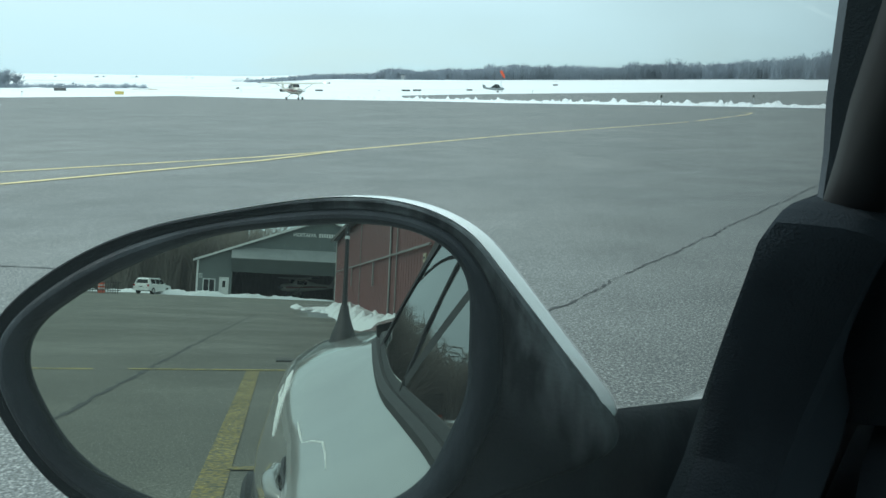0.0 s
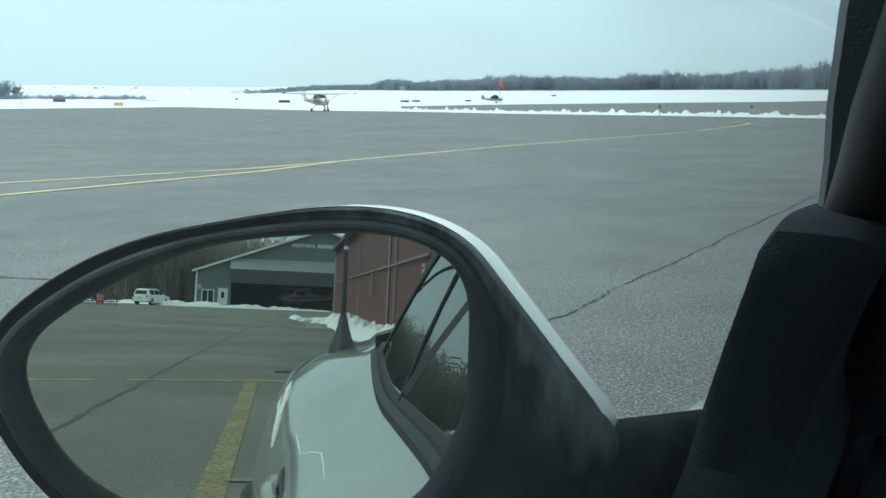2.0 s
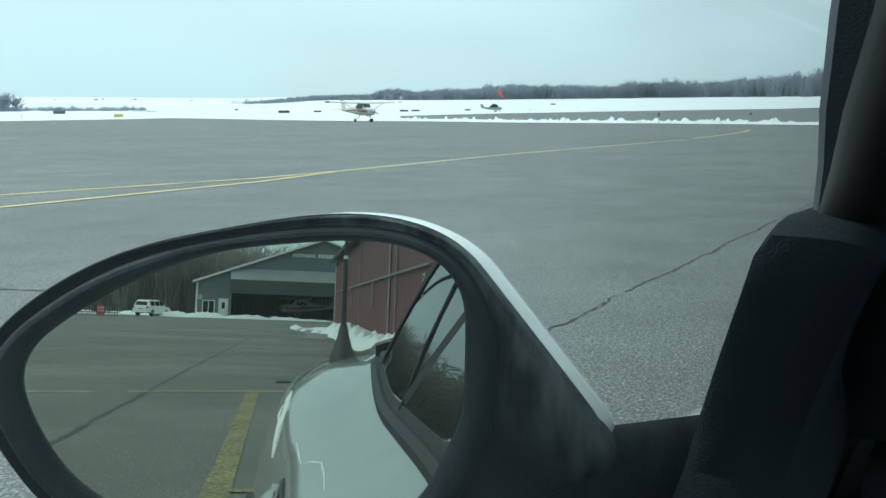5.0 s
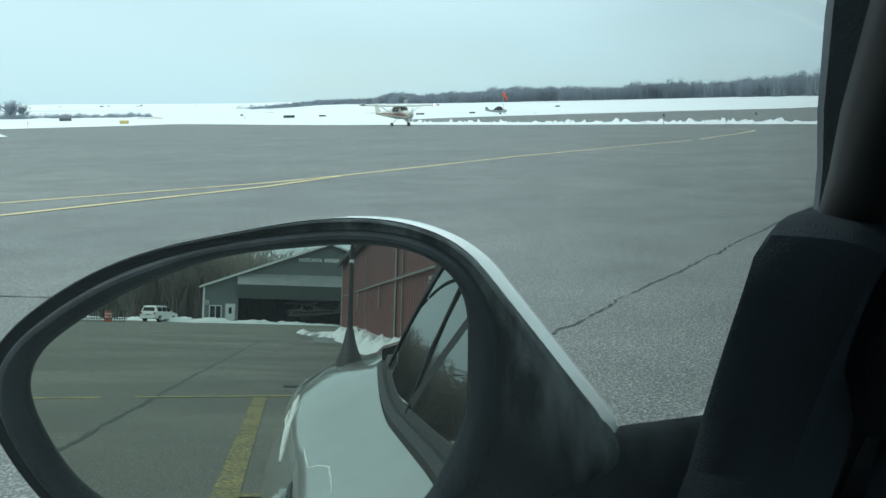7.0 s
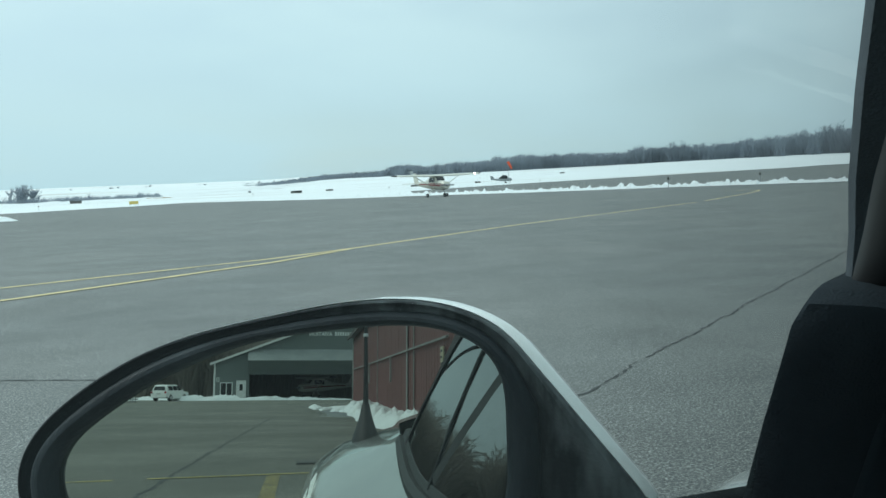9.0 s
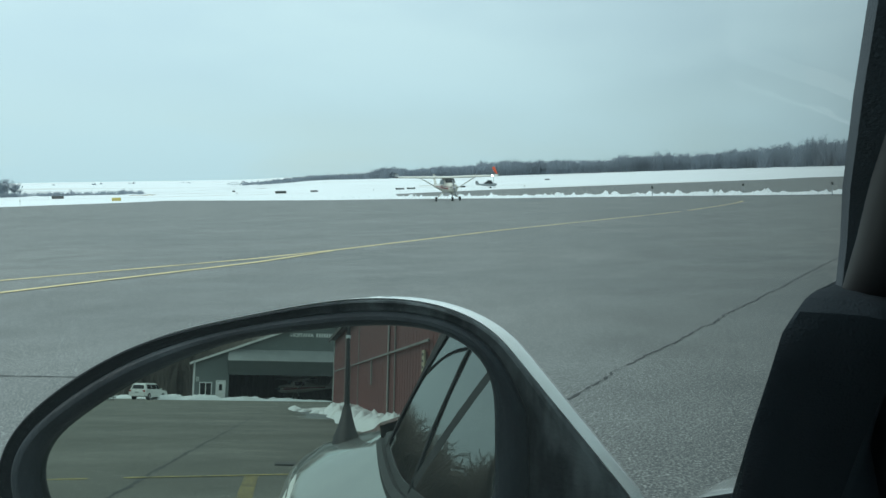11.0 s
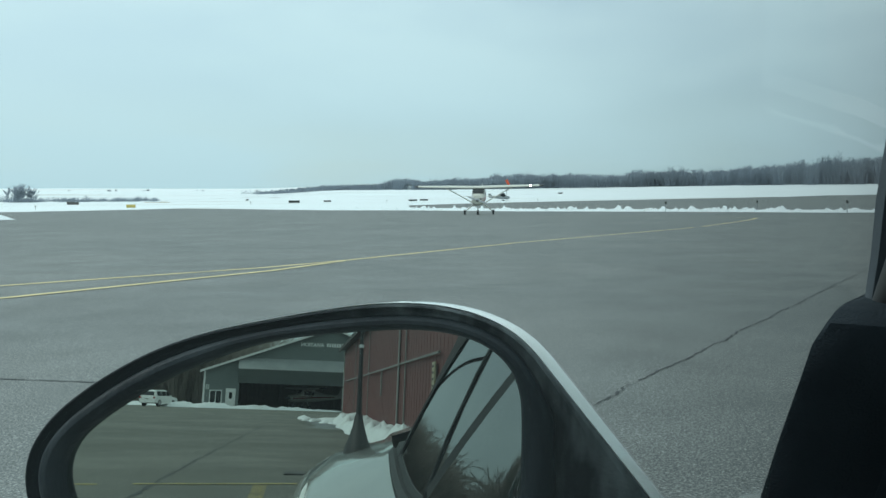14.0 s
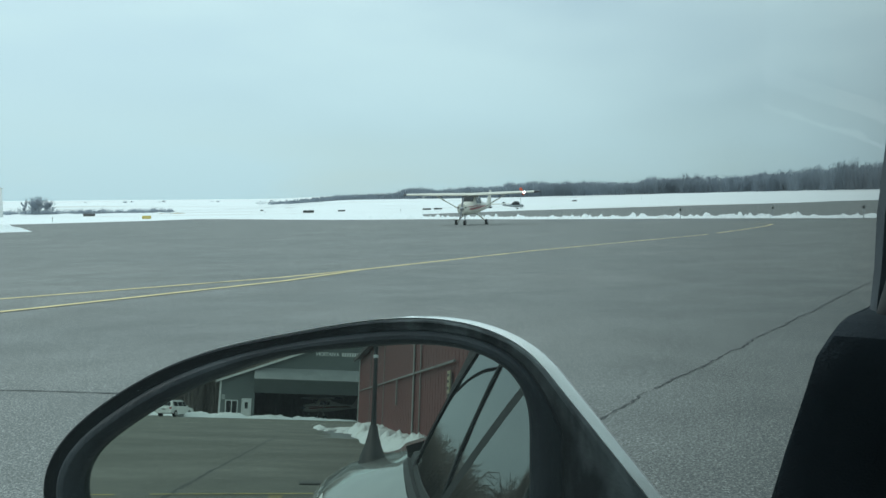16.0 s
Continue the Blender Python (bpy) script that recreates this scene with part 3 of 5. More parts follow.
def own_car():
    car = root("car", CAR, "rounded small car in dimmed dusty white, black canvas roof", "car")
    ys = [-2.45 + 0.05 * i for i in range(82)]
    for side, name in ((-1, "body_side"), (1, "body_side")):
        part(name, loft([[(side * w, y, z) for w, z in car_profile(y)] for y in ys], closed=False), CAR_WHITE_DIM, car, "dimmed dusty white flank with soft shoulder")
    for y0, y1, name, text in ((0.86, 1.62, "bonnet", "white rounded bonnet"), (-2.46, -1.62, "boot_lid", "white rounded boot lid")):
        rows = []
        for i in range(13):
            y = y0 + (y1 - y0) * i / 12
            w, z = car_profile(y)[-1]
            rows.append([(w * u, y, z + 0.10 * (1 - u * u)) for u in (x / 8 for x in range(-8, 9))])
        part(name, loft(rows, closed=False), CAR_WHITE_DIM, car, text)
    for y, s in ((-2.44, -1), (1.63, 1)):
        prof = car_profile(y)
        rows = [[(w * u, y + s * 0.04 * (1 - u * u), z) for u in (x / 6 for x in range(-6, 7))] for w, z in prof]
        part("bumper", loft(rows, closed=False), CAR_WHITE_DIM, car, "white rounded bumper")
    part("floor_pan", box(-0.60, 0.60, -2.15, 1.35, 0.20, 0.26, 0.02), TRIM, car, "dark underbody")
    # beltline seal
    for side in (-1, 1):
        rings = []
        for i in range(48):
            y = -1.10 + 1.88 * i / 47
            w, z = car_profile(y)[-1]
            z += 0.005
            ring = [(w + 0.010, z - 0.010), (w + 0.011, z + 0.003), (w + 0.003, z + 0.012), (w - 0.004, z + 0.010), (w - 0.009, z + 0.022), (w - 0.020, z + 0.024), (w - 0.024, z - 0.008)]
            rings.append([(side * a, y, b) for a, b in ring])
        part("window_seal", loft(rings), RUBBER, car, "black rubber window seal")
    # side glass, leaning in
    def glass_point(side, y, f):
        w, z = car_profile(y)[-1]
        w -= 0.008
        lean = (0.050 + 0.065 * ease(-y, 0.0, 0.15)) * f + (0.030 + 0.02 * ease(-y, 0.0, 0.15)) * f * f
        return (side * (w - lean), y, z + 0.02 + 0.345 * f)

    def glass_sheet(side, y0b, y1b, y0t, y1t, rows=8, cols=10):
        out = []
        for j in range(rows + 1):
            f = j / rows
            a, b = y0b + (y0t - y0b) * f, y1b + (y1t - y1b) * f
            out.append([glass_point(side, a + (b - a) * i / cols, f) for i in range(cols + 1)])
        return loft(out, closed=False)

    for side in (-1, 1):
        g = part("door_glass", glass_sheet(side, -0.03, 1.05, -0.03, 0.85), WINDOW, car, "slightly dusty clear door window")
        g.visible_shadow = False
        # same door pane split in two; dark tint added here so sky reflections dominate
        part("rear_door_glass", glass_sheet(side, -0.57, -0.03, -0.57, -0.03), TINTED, car, "rear part of the door window, tint added for stronger reflections")
        part("quarter_glass", glass_sheet(side, -0.98, -0.58, -0.74, -0.58), TINTED, car, "dark tinted quarter window")
        part("glass_divider", tube([Vector(glass_point(side, -0.575, f)) + Vector((side * 0.002, 0, 0)) for f in (0, 0.25, 0.5, 0.75, 1)], 0.0022, 6), RUBBER, car, "thin black seam between panes")
        # belt's silhouette added as a dark strip just outside the pane
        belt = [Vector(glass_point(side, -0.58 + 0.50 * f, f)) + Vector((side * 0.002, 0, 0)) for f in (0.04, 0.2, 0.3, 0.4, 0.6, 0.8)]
        part("seat_belt", loft([[p + Vector((0, -0.007, 0.006)), p + Vector((0, 0.007, -0.006)), p + Vector((-side * 0.002, 0.007, -0.006)), p + Vector((-side * 0.002, -0.007, 0.006))] for p in belt]), RUBBER, car, "dark strip outside the glass for a seat belt's silhouette")
        # roof side rail and rear corner of the canvas
        rail = [Vector(glass_point(side, y, 1.0)) for y in (0.13, 0.06, -0.1, -0.2, -0.4, -0.6)]
        part("roof_rail", tube([p + Vector((0, 0, 0.008)) for p in rail], 0.024, 8), RUBBER, car, "black roof rail seal")
        rows = []
        for i in range(6):
            f = i / 5
            p = Vector(glass_point(side, -0.99 + 0.24 * f, f))
            back = Vector(glass_point(side, -1.10, f))
            rows.append([p + Vector((side * 0.003, 0.008, 0)), p + Vector((side * 0.004, -0.004, 0)), p.lerp(back, 0.5) + Vector((-side * 0.008, 0, 0)), back + Vector((-side * 0.02, 0, 0)), (side * 0.46, -1.30 - 0.10 * (1 - f), back.z - 0.01 * f), (side * 0.26, -1.42 - 0.22 * (1 - f), back.z - 0.04 * f),
                         (0, -1.46 - 0.26 * (1 - f), back.z - 0.05 * f)])
        part("roof_corner", loft(rows, closed=False), CANVAS, car, "black canvas rear corner of the roof")
        # windscreen post
        inn = -side
        line = [Vector((side * w, y, z)) for w, y, z in ((0.645, 0.50, 1.05), (0.6155, 0.388, 1.172), (0.608, 0.350, 1.199), (0.602, 0.311, 1.219), (0.5925, 0.261, 1.245), (0.577, 0.205, 1.30), (0.560, 0.13, 1.385))]
        section = ((0, 0.012), (0.004, 0.0), (0.020, -0.004), (0.045, 0.002), (0.080, 0.016), (0.115, 0.040), (0.115, 0.080), (0.040, 0.095), (0.004, 0.05))
        part("windscreen_post", loft([[p + Vector((inn * a, b, 0)) for a, b in section] for p in line]), POST_CLOTH, car, "dark trimmed windscreen post")
        roll = [p + Vector((inn * (0.016 + 0.13 * max(0.0, p.z - 1.17)), -0.006, 0)) for p in line[1:]]
        part("door_seal", tube(roll, 0.0125, 12), RUBBER, car, "soft black door seal along the post")
        # door trim
        prof = [(0.635, 0.985), (0.60, 0.992), (0.575, 0.96), (0.565, 0.80), (0.60, 0.40), (0.62, 0.26)]
        part("door_trim", loft([[(side * (w - 0.02 * ease(-y, 0.5, 1.2)), y, z) for w, z in prof] for y in (-1.7, -1.1, -0.6, -0.1, 0.3, 0.6, 0.9)], closed=False), TRIM, car, "dark grey door lining")
        # corner cover over the mirror mount
        outline = [(0.682, 0.33, 0.88), (0.672, 0.350, 0.98), (0.6625, 0.365, 1.048), (0.658, 0.375, 1.066), (0.650, 0.370, 1.096), (0.640, 0.359, 1.126), (0.630, 0.345, 1.152), (0.624, 0.336, 1.168), (0.6195, 0.335, 1.1755), (0.617, 0.340, 1.180),
                   (0.616, 0.352, 1.1815), (0.615, 0.388, 1.180), (0.618, 0.45, 1.178), (0.626, 0.55, 1.165), (0.640, 0.66, 1.12), (0.655, 0.76, 1.03), (0.67, 0.80, 0.88)]
        cover = loft([[(side * (w - d), y + g, z - g * 0.7) for w, y, z in outline] for d, g in ((0.0, 0.0012), (0.002, 0.0), (0.012, 0.0), (0.024, 0.001), (0.032, 0.004), (0.038, 0.010))])
        part("mirror_mount_cover", cover, TRIM, car, "dark plastic corner cover at the door window")
        # wheels
        for y in (-1.55, 0.95):
            wheel = new("wheel")
            wheel.parent = car
            wheel.location = (side * 0.775, y, 0.315)
            part("tyre", disc((0, 0, 0), "x", 0.315, 0.315, 0.20, 36), TYRE, wheel)
            part("rim", disc((side * 0.075, 0, 0), "x", 0.20, 0.20, 0.08, 28), ALLOY, wheel)
            arch = [(side * 0.862, y + 0.355 * math.cos(a), 0.32 + 0.355 * math.sin(a)) for a in (math.pi * i / 18 for i in range(19))]
            part("wheel_arch", tube(arch, 0.022, 6), RUBBER, car, "dark wheel arch edge")
        hx, hz = car_profile(-0.6)[6]
        handle = part("door_handle", tube([(side * (hx - 0.008), -0.70, hz - 0.004), (side * (hx + 0.008), -0.68, hz), (side * (hx + 0.014), -0.60, hz + 0.001), (side * (hx + 0.008), -0.52, hz), (side * (hx - 0.008), -0.50, hz - 0.004)], [0.006, 0.010, 0.012, 0.010, 0.006], 10), CAR_WHITE_DIM, car, "white door handle")
        part("handle_recess", tube([(side * (hx - 0.010), -0.72, hz + 0.012), (side * (hx - 0.004), -0.67, hz + 0.015), (side * (hx - 0.003), -0.58, hz + 0.015), (side * (hx - 0.008), -0.49, hz + 0.010)], 0.003, 8), RUBBER, handle, "dark gap round the handle")
    # canvas roof and windscreen
    rows = []
    for y, f in ((0.13, 0), (0.06, 0.3), (-0.1, 0.5), (-0.4, 0.9), (-0.8, 0.9), (-1.06, 0.5)):
        w, _, z = glass_point(1, y, 1.0)
        rows.append([(w * u, y, z + 0.012 + 0.055 * (1 - u * u)) for u in (x / 8 for x in range(-8, 9))])
    for y, dz, sh in ((-1.28, -0.05, 0.92), (-1.46, -0.17, 0.84), (-1.62, -0.31, 0.76)):
        rows.append([(0.46 * sh * u / 0.9, y, 1.405 + dz + 0.03 * (1 - u * u)) for u in (x / 8 for x in range(-8, 9))])
    part("canvas_roof", loft(rows, closed=False), CANVAS, car, "black folding canvas roof")
    rows = []
    for f in (0, 0.25, 0.5, 0.75, 1.0):
        y, z, w = 0.88 - 0.72 * f, 1.06 + 0.345 * f, 0.63 - 0.09 * f
        rows.append([(w * u, y + 0.10 * (1 - u * u) * (1 - 0.6 * f), z) for u in (x / 8 for x in range(-8, 9))])
    ws = part("windscreen", loft(rows, closed=False), WINDOW, car, "clear raked windscreen")
    ws.visible_shadow = False
    part("dashboard", loft([[(x, y, z) for x in (-0.60, -0.3, 0, 0.3, 0.60)] for y, z in ((0.95, 1.04), (0.75, 1.055), (0.5, 1.03), (0.42, 0.97), (0.42, 0.60))], closed=False), TRIM, car, "dark dashboard")
    # unseen cushions, added with the seat backs below
    for x in (-0.36, 0.36):
        part("seat_cushion", box(x - 0.25, x + 0.25, -0.42, 0.10, 0.34, 0.47, 0.05), TRIM, car, "dark cloth seat cushion")
    # unseen shelf, added to keep the flanks' white inside out of the windows
    part("parcel_shelf", box(-0.60, 0.60, -1.68, -0.75, 0.86, 0.90, 0.01), TRIM, car, "dark parcel shelf")
    # rear wing aerial
    prof = car_profile(-1.70)[::-1]
    base = Vector((-0.655, -1.70, float(np.interp(0.655, [p[0] for p in prof], [p[1] for p in prof])) - 0.004))
    rings = []
    for h, a, b in ((-0.012, 0.036, 0.075), (0.010, 0.033, 0.070), (0.035, 0.023, 0.048), (0.062, 0.015, 0.026), (0.09, 0.0095, 0.013)):
        rings.append([base + Vector((a * math.cos(t), b * math.sin(t) - 0.10 * h, h)) for t in (2 * math.pi * i / 16 for i in range(16))])
    aerial = part("aerial_base", loft(rings), RUBBER, car, "black rubber aerial foot")
    part("aerial_rod", tube([base + Vector((0, -0.008, 0.07)), base + Vector((0, -0.018, 0.15)), base + Vector((0, -0.030, 0.27)), base + Vector((0, -0.036, 0.33)), base + Vector((0, -0.044, 0.42))],
                            [0.0080, 0.0060, 0.0050, 0.0042, 0.0036], 10), RUBBER, aerial, "black flexible aerial rod")
    part("aerial_collar", tube([base + Vector((0, -0.030, 0.262)), base + Vector((0, -0.031, 0.270))], 0.0068, 10), ALLOY, aerial, "small worn bright collar")
    # scraped paint on the rear wing and door
    def on_flank(y, u):
        prof = car_profile(y)
        k = min(int(u), len(prof) - 2)
        a, b = Vector(prof[k]), Vector(prof[k + 1])
        p = a.lerp(b, u - k)
        return Vector((-p.x, y, p.y))

    for pts, r in (([(-1.44, 7.6), (-1.36, 7.3), (-1.28, 6.9), (-1.22, 6.2)], [0.002, 0.007, 0.006, 0.002]), ([(-1.31, 6.7), (-1.24, 6.1), (-1.18, 5.5), (-1.13, 5.1)], [0.002, 0.007, 0.005, 0.002]),
                   ([(-1.40, 6.6), (-1.36, 6.1), (-1.31, 5.9)], [0.001, 0.004, 0.001]), ([(-0.882, 7.7), (-0.78, 7.8), (-0.68, 7.9)], [0.001, 0.0022, 0.001]),
                   ([(-0.68, 7.9), (-0.661, 8.2), (-0.619, 8.45), (-0.53, 8.45), (-0.44, 8.4)], [0.0008, 0.0016, 0.0018, 0.0014, 0.0007])):
        part("scrape", tube([on_flank(*p) for p in pts], r, 6), SCRAPE, car, "bare white scrape in the paint")
    # unseen seats and bench, added to block bright views through the cab
    for x in (-0.36, 0.36):
        seat = part("seat_back", loft([[(x - w, y, z), (x - w * 0.8, y + 0.05, z), (x + w * 0.8, y + 0.05, z), (x + w, y, z), (x + w * 0.8, y - 0.10, z), (x - w * 0.8, y - 0.10, z)]
                                       for w, y, z in ((0.23, -0.42, 0.45), (0.25, -0.48, 0.70), (0.24, -0.56, 0.95), (0.19, -0.61, 1.08), (0.12, -0.63, 1.12))]), TRIM, car, "dark cloth front seat back")
        part("head_rest", loft([[(x - w, y, z), (x - w * 0.8, y + 0.04, z), (x + w * 0.8, y + 0.04, z), (x + w, y, z), (x + w * 0.8, y - 0.06, z), (x - w * 0.8, y - 0.06, z)]
                                for w, y, z in ((0.10, -0.64, 1.125), (0.14, -0.65, 1.17), (0.14, -0.66, 1.26), (0.10, -0.665, 1.31))]), TRIM, seat, "dark head rest")
    part("rear_bench", loft([[(-w, y, z), (-w, y - 0.12, z), (w, y - 0.12, z), (w, y, z)] for w, y, z in ((0.55, -1.05, 0.45), (0.55, -1.15, 0.75), (0.50, -1.22, 1.02))]), TRIM, car, "dark rear bench back")
    door_mirror(car)
    return car


# the mirror stands square to a direction a little above the level, turned towards the driver
MIRROR_AT = Vector((-0.0821, 0.3668, 1.1100))
MIRROR_N = Vector((-0.19306, -0.97503, 0.10973)).normalized()
EGG = (1.005, 0.013, 0.039, -0.013, 0.080, -0.068, 0.014, -0.024, -0.015, -0.010, -0.007, 0.012, -0.014, 0.008, 0.002, 0.007, 0.002, 0.000, 0.005)
RIM = (1.177, -0.024, 0.030, -0.024, 0.081, -0.070, 0.015, -0.036, -0.023, -0.013, -0.006, 0.013, -0.007)


def egg(t, terms=EGG):
    """Outline of the mirror glass or of its rim: an egg with a blunt upper inner corner."""
    r = terms[0] + sum(terms[2 * k - 1] * math.cos(k * t) + terms[2 * k] * math.sin(k * t) for k in range(1, (len(terms) + 1) // 2))
    return Vector((0.1 * r * math.cos(t), 0.062 * r * math.sin(t) - 0.008))


def hull(points):
    pts = sorted(set((round(p[0], 6), round(p[1], 6)) for p in points))
    def half(seq):
        out = []
        for p in seq:
            while len(out) > 1 and (out[-1][0] - out[-2][0]) * (p[1] - out[-2][1]) - (out[-1][1] - out[-2][1]) * (p[0] - out[-2][0]) <= 0:
                out.pop()
            out.append(p)
        return out[:-1]
    return half(pts) + half(pts[::-1])


def radius_of(poly, a):
    """Distance from the middle to a convex outline in the direction a."""
    d, best = Vector((math.cos(a), math.sin(a))), 0.0
    for i in range(len(poly)):
        p, q = Vector(poly[i]), Vector(poly[(i + 1) % len(poly)])
        e = q - p
        den = d.x * e.y - d.y * e.x
        if abs(den) > 1e-12:
            s, u = (p.x * e.y - p.y * e.x) / den, (p.x * d.y - p.y * d.x) / den
            if s > 0 and -1e-6 <= u <= 1 + 1e-6:
                best = max(best, s)
    return best


def door_mirror(car):
    u = Vector((0, 0, 1)).cross(MIRROR_N).normalized()
    w = MIRROR_N.cross(u)
    m = Matrix((u, w, MIRROR_N)).transposed().to_4x4()
    m.translation = MIRROR_AT
    mirror = new("door_mirror")
    mirror.parent = car
    mirror.matrix_basis = CAR.inverted() @ m
    mirror["label"] = "oval white door mirror with black bezel"
    seg = 220
    mid = Vector((0.0, -0.008))
    eggs = [egg(2 * math.pi * i / 420) - mid for i in range(420)]
    glass = hull([(p.x, p.y) for p in eggs])
    wide = [(p.x, p.y) for p in (egg(2 * math.pi * i / 420, RIM) - mid for i in range(420))]

    def tip(x, y, r):
        return [(x + r * math.cos(a), y + r * math.sin(a)) for a in (math.pi * i / 8 for i in range(16))]

    outer = hull(wide + tip(0.1465, -0.0135, 0.0095))
    white = hull([(p[0] * 0.985, p[1] * 0.97 if p[1] < 0 else p[1]) for p in wide] + tip(0.1490, -0.0060, 0.0012))
    angles = [2 * math.pi * i / seg for i in range(seg)]
    rg = [radius_of(glass, a) for a in angles]
    ro = [radius_of(outer, a) for a in angles]
    rw = [radius_of(white, a) for a in angles]
    for _ in range(2):
        rg, ro, rw = ([(r[i - 1] + r[i] + r[(i + 1) % seg]) / 3 for i in range(seg)] for r in (rg, ro, rw))

    def loop(f, z, grow=0.0, scale=1.0, shift=(0, 0), out=None):
        out = out or ro
        return [(mid.x + shift[0] + scale * (rg[i] + (out[i] - rg[i]) * f + grow) * math.cos(a), mid.y + shift[1] + scale * (rg[i] + (out[i] - rg[i]) * f + grow) * math.sin(a), z) for i, a in enumerate(angles)]

    sheet = bmesh.new()
    sheet.faces.new([sheet.verts.new(p) for p in loop(0, 0.0, 0.002)])
    part("mirror_glass", sheet, MIRROR, mirror, "flat silvered mirror glass", smooth=False)

    def collar(lip, f, z):
        """A ring at a share of the raised lip round the glass, then at a share of the way on to the outer edge."""
        out = []
        for i, a in enumerate(angles):
            lw = min(0.0135, 0.55 * (ro[i] - rg[i]))
            r = rg[i] + lw * lip + (ro[i] - rg[i] - lw) * f
            out.append((mid.x + r * math.cos(a), mid.y + r * math.sin(a), z))
        return out

    part("bezel", loft([collar(0, 0, -0.004), collar(0.02, 0, 0.003), collar(0.2, 0, 0.0072), collar(0.45, 0, 0.0088), collar(0.7, 0, 0.0084), collar(0.9, 0, 0.0066), collar(1.0, 0, 0.0040), collar(1.0, 0.02, 0.0005)], caps=False), BLACK_PLASTIC, mirror, "dusty black plastic bezel")
    part("sail", loft([collar(1.0, 0.0, 0.0015), collar(1.0, 0.12, 0.0022), collar(1.0, 0.3, 0.0022), collar(1.0, 0.55, 0.0030), collar(1.0, 0.75, 0.0042), collar(1.0, 0.88, 0.0034), collar(1.0, 0.955, 0.0010), collar(1.0, 0.985, -0.003), collar(1.0, 0.985, -0.012)], caps=False), SAIL, mirror, "black plastic sail, edge lightened by dust and painted sky sheen")
    chip = tube([(0.1395, -0.0262, 0.0010), (0.1425, -0.0250, 0.0020), (0.1460, -0.0236, 0.0014), (0.1480, -0.0226, 0.0004)], [0.0005, 0.0014, 0.0012, 0.0004], 7)
    part("chip", chip, CHIP, mirror, "pale chipped spot at the arm joint")
    rows = [loop(1.0, z, g, k, sh, rw) for z, g, k, sh in ((-0.004, -0.001, 1.0, (0, 0)), (-0.0015, 0.0008, 1.0, (0.0008, -0.0002)), (-0.007, 0.0018, 1.0, (0.0038, -0.0004)), (-0.014, 0.0018, 1.0, (0.0048, -0.0016)), (-0.024, 0.0002, 0.995, (0.001, -0.005)),
            (-0.045, 0, 0.90, (-0.003, -0.008)), (-0.065, 0, 0.70, (-0.004, -0.01)), (-0.078, 0, 0.40, (-0.004, -0.01)), (-0.082, 0, 0.08, (-0.004, -0.01)))]
    part("shell", loft(rows), SHELL_WHITE, mirror, "glossy white painted shell")
    to_local = m.inverted() @ CAR
    foot = to_local @ Vector((-0.640, 0.47, 1.008))
    start = Vector((0.080, -0.078, -0.020))
    rows = []
    for i in range(9):
        f = i / 8
        c = start.lerp(foot, f)
        h = 0.050 + 0.011 * f
        rows.append([c + Vector((0, h * math.cos(t), (0.012 + 0.018 * f) * math.sin(t))) for t in (2 * math.pi * j / 18 for j in range(18))])
    part("mirror_arm", loft(rows), BLACK_PLASTIC, mirror, "black plastic mirror arm")


# ---- aircraft ----
def ring(y, zc, w, h, n=20, square=2.6):
    out = []
    for i in range(n):
        t = 2 * math.pi * i / n
        c, s = math.cos(t), math.sin(t)
        out.append((w * abs(c) ** (2 / square) * (1 if c >= 0 else -1), y, zc + h * abs(s) ** (2 / square) * (1 if s >= 0 else -1)))
    return out


def wing_ring(x, y_front, chord, z, thick):
    pts = ((0.0, 0.0), (0.04, 0.4), (0.15, 0.85), (0.35, 1.0), (0.65, 0.65), (1.0, 0.03), (0.65, -0.12), (0.35, -0.25), (0.12, -0.28), (0.03, -0.18))
    return [(x, y_front - chord * a, z + thick * b) for a, b in pts]


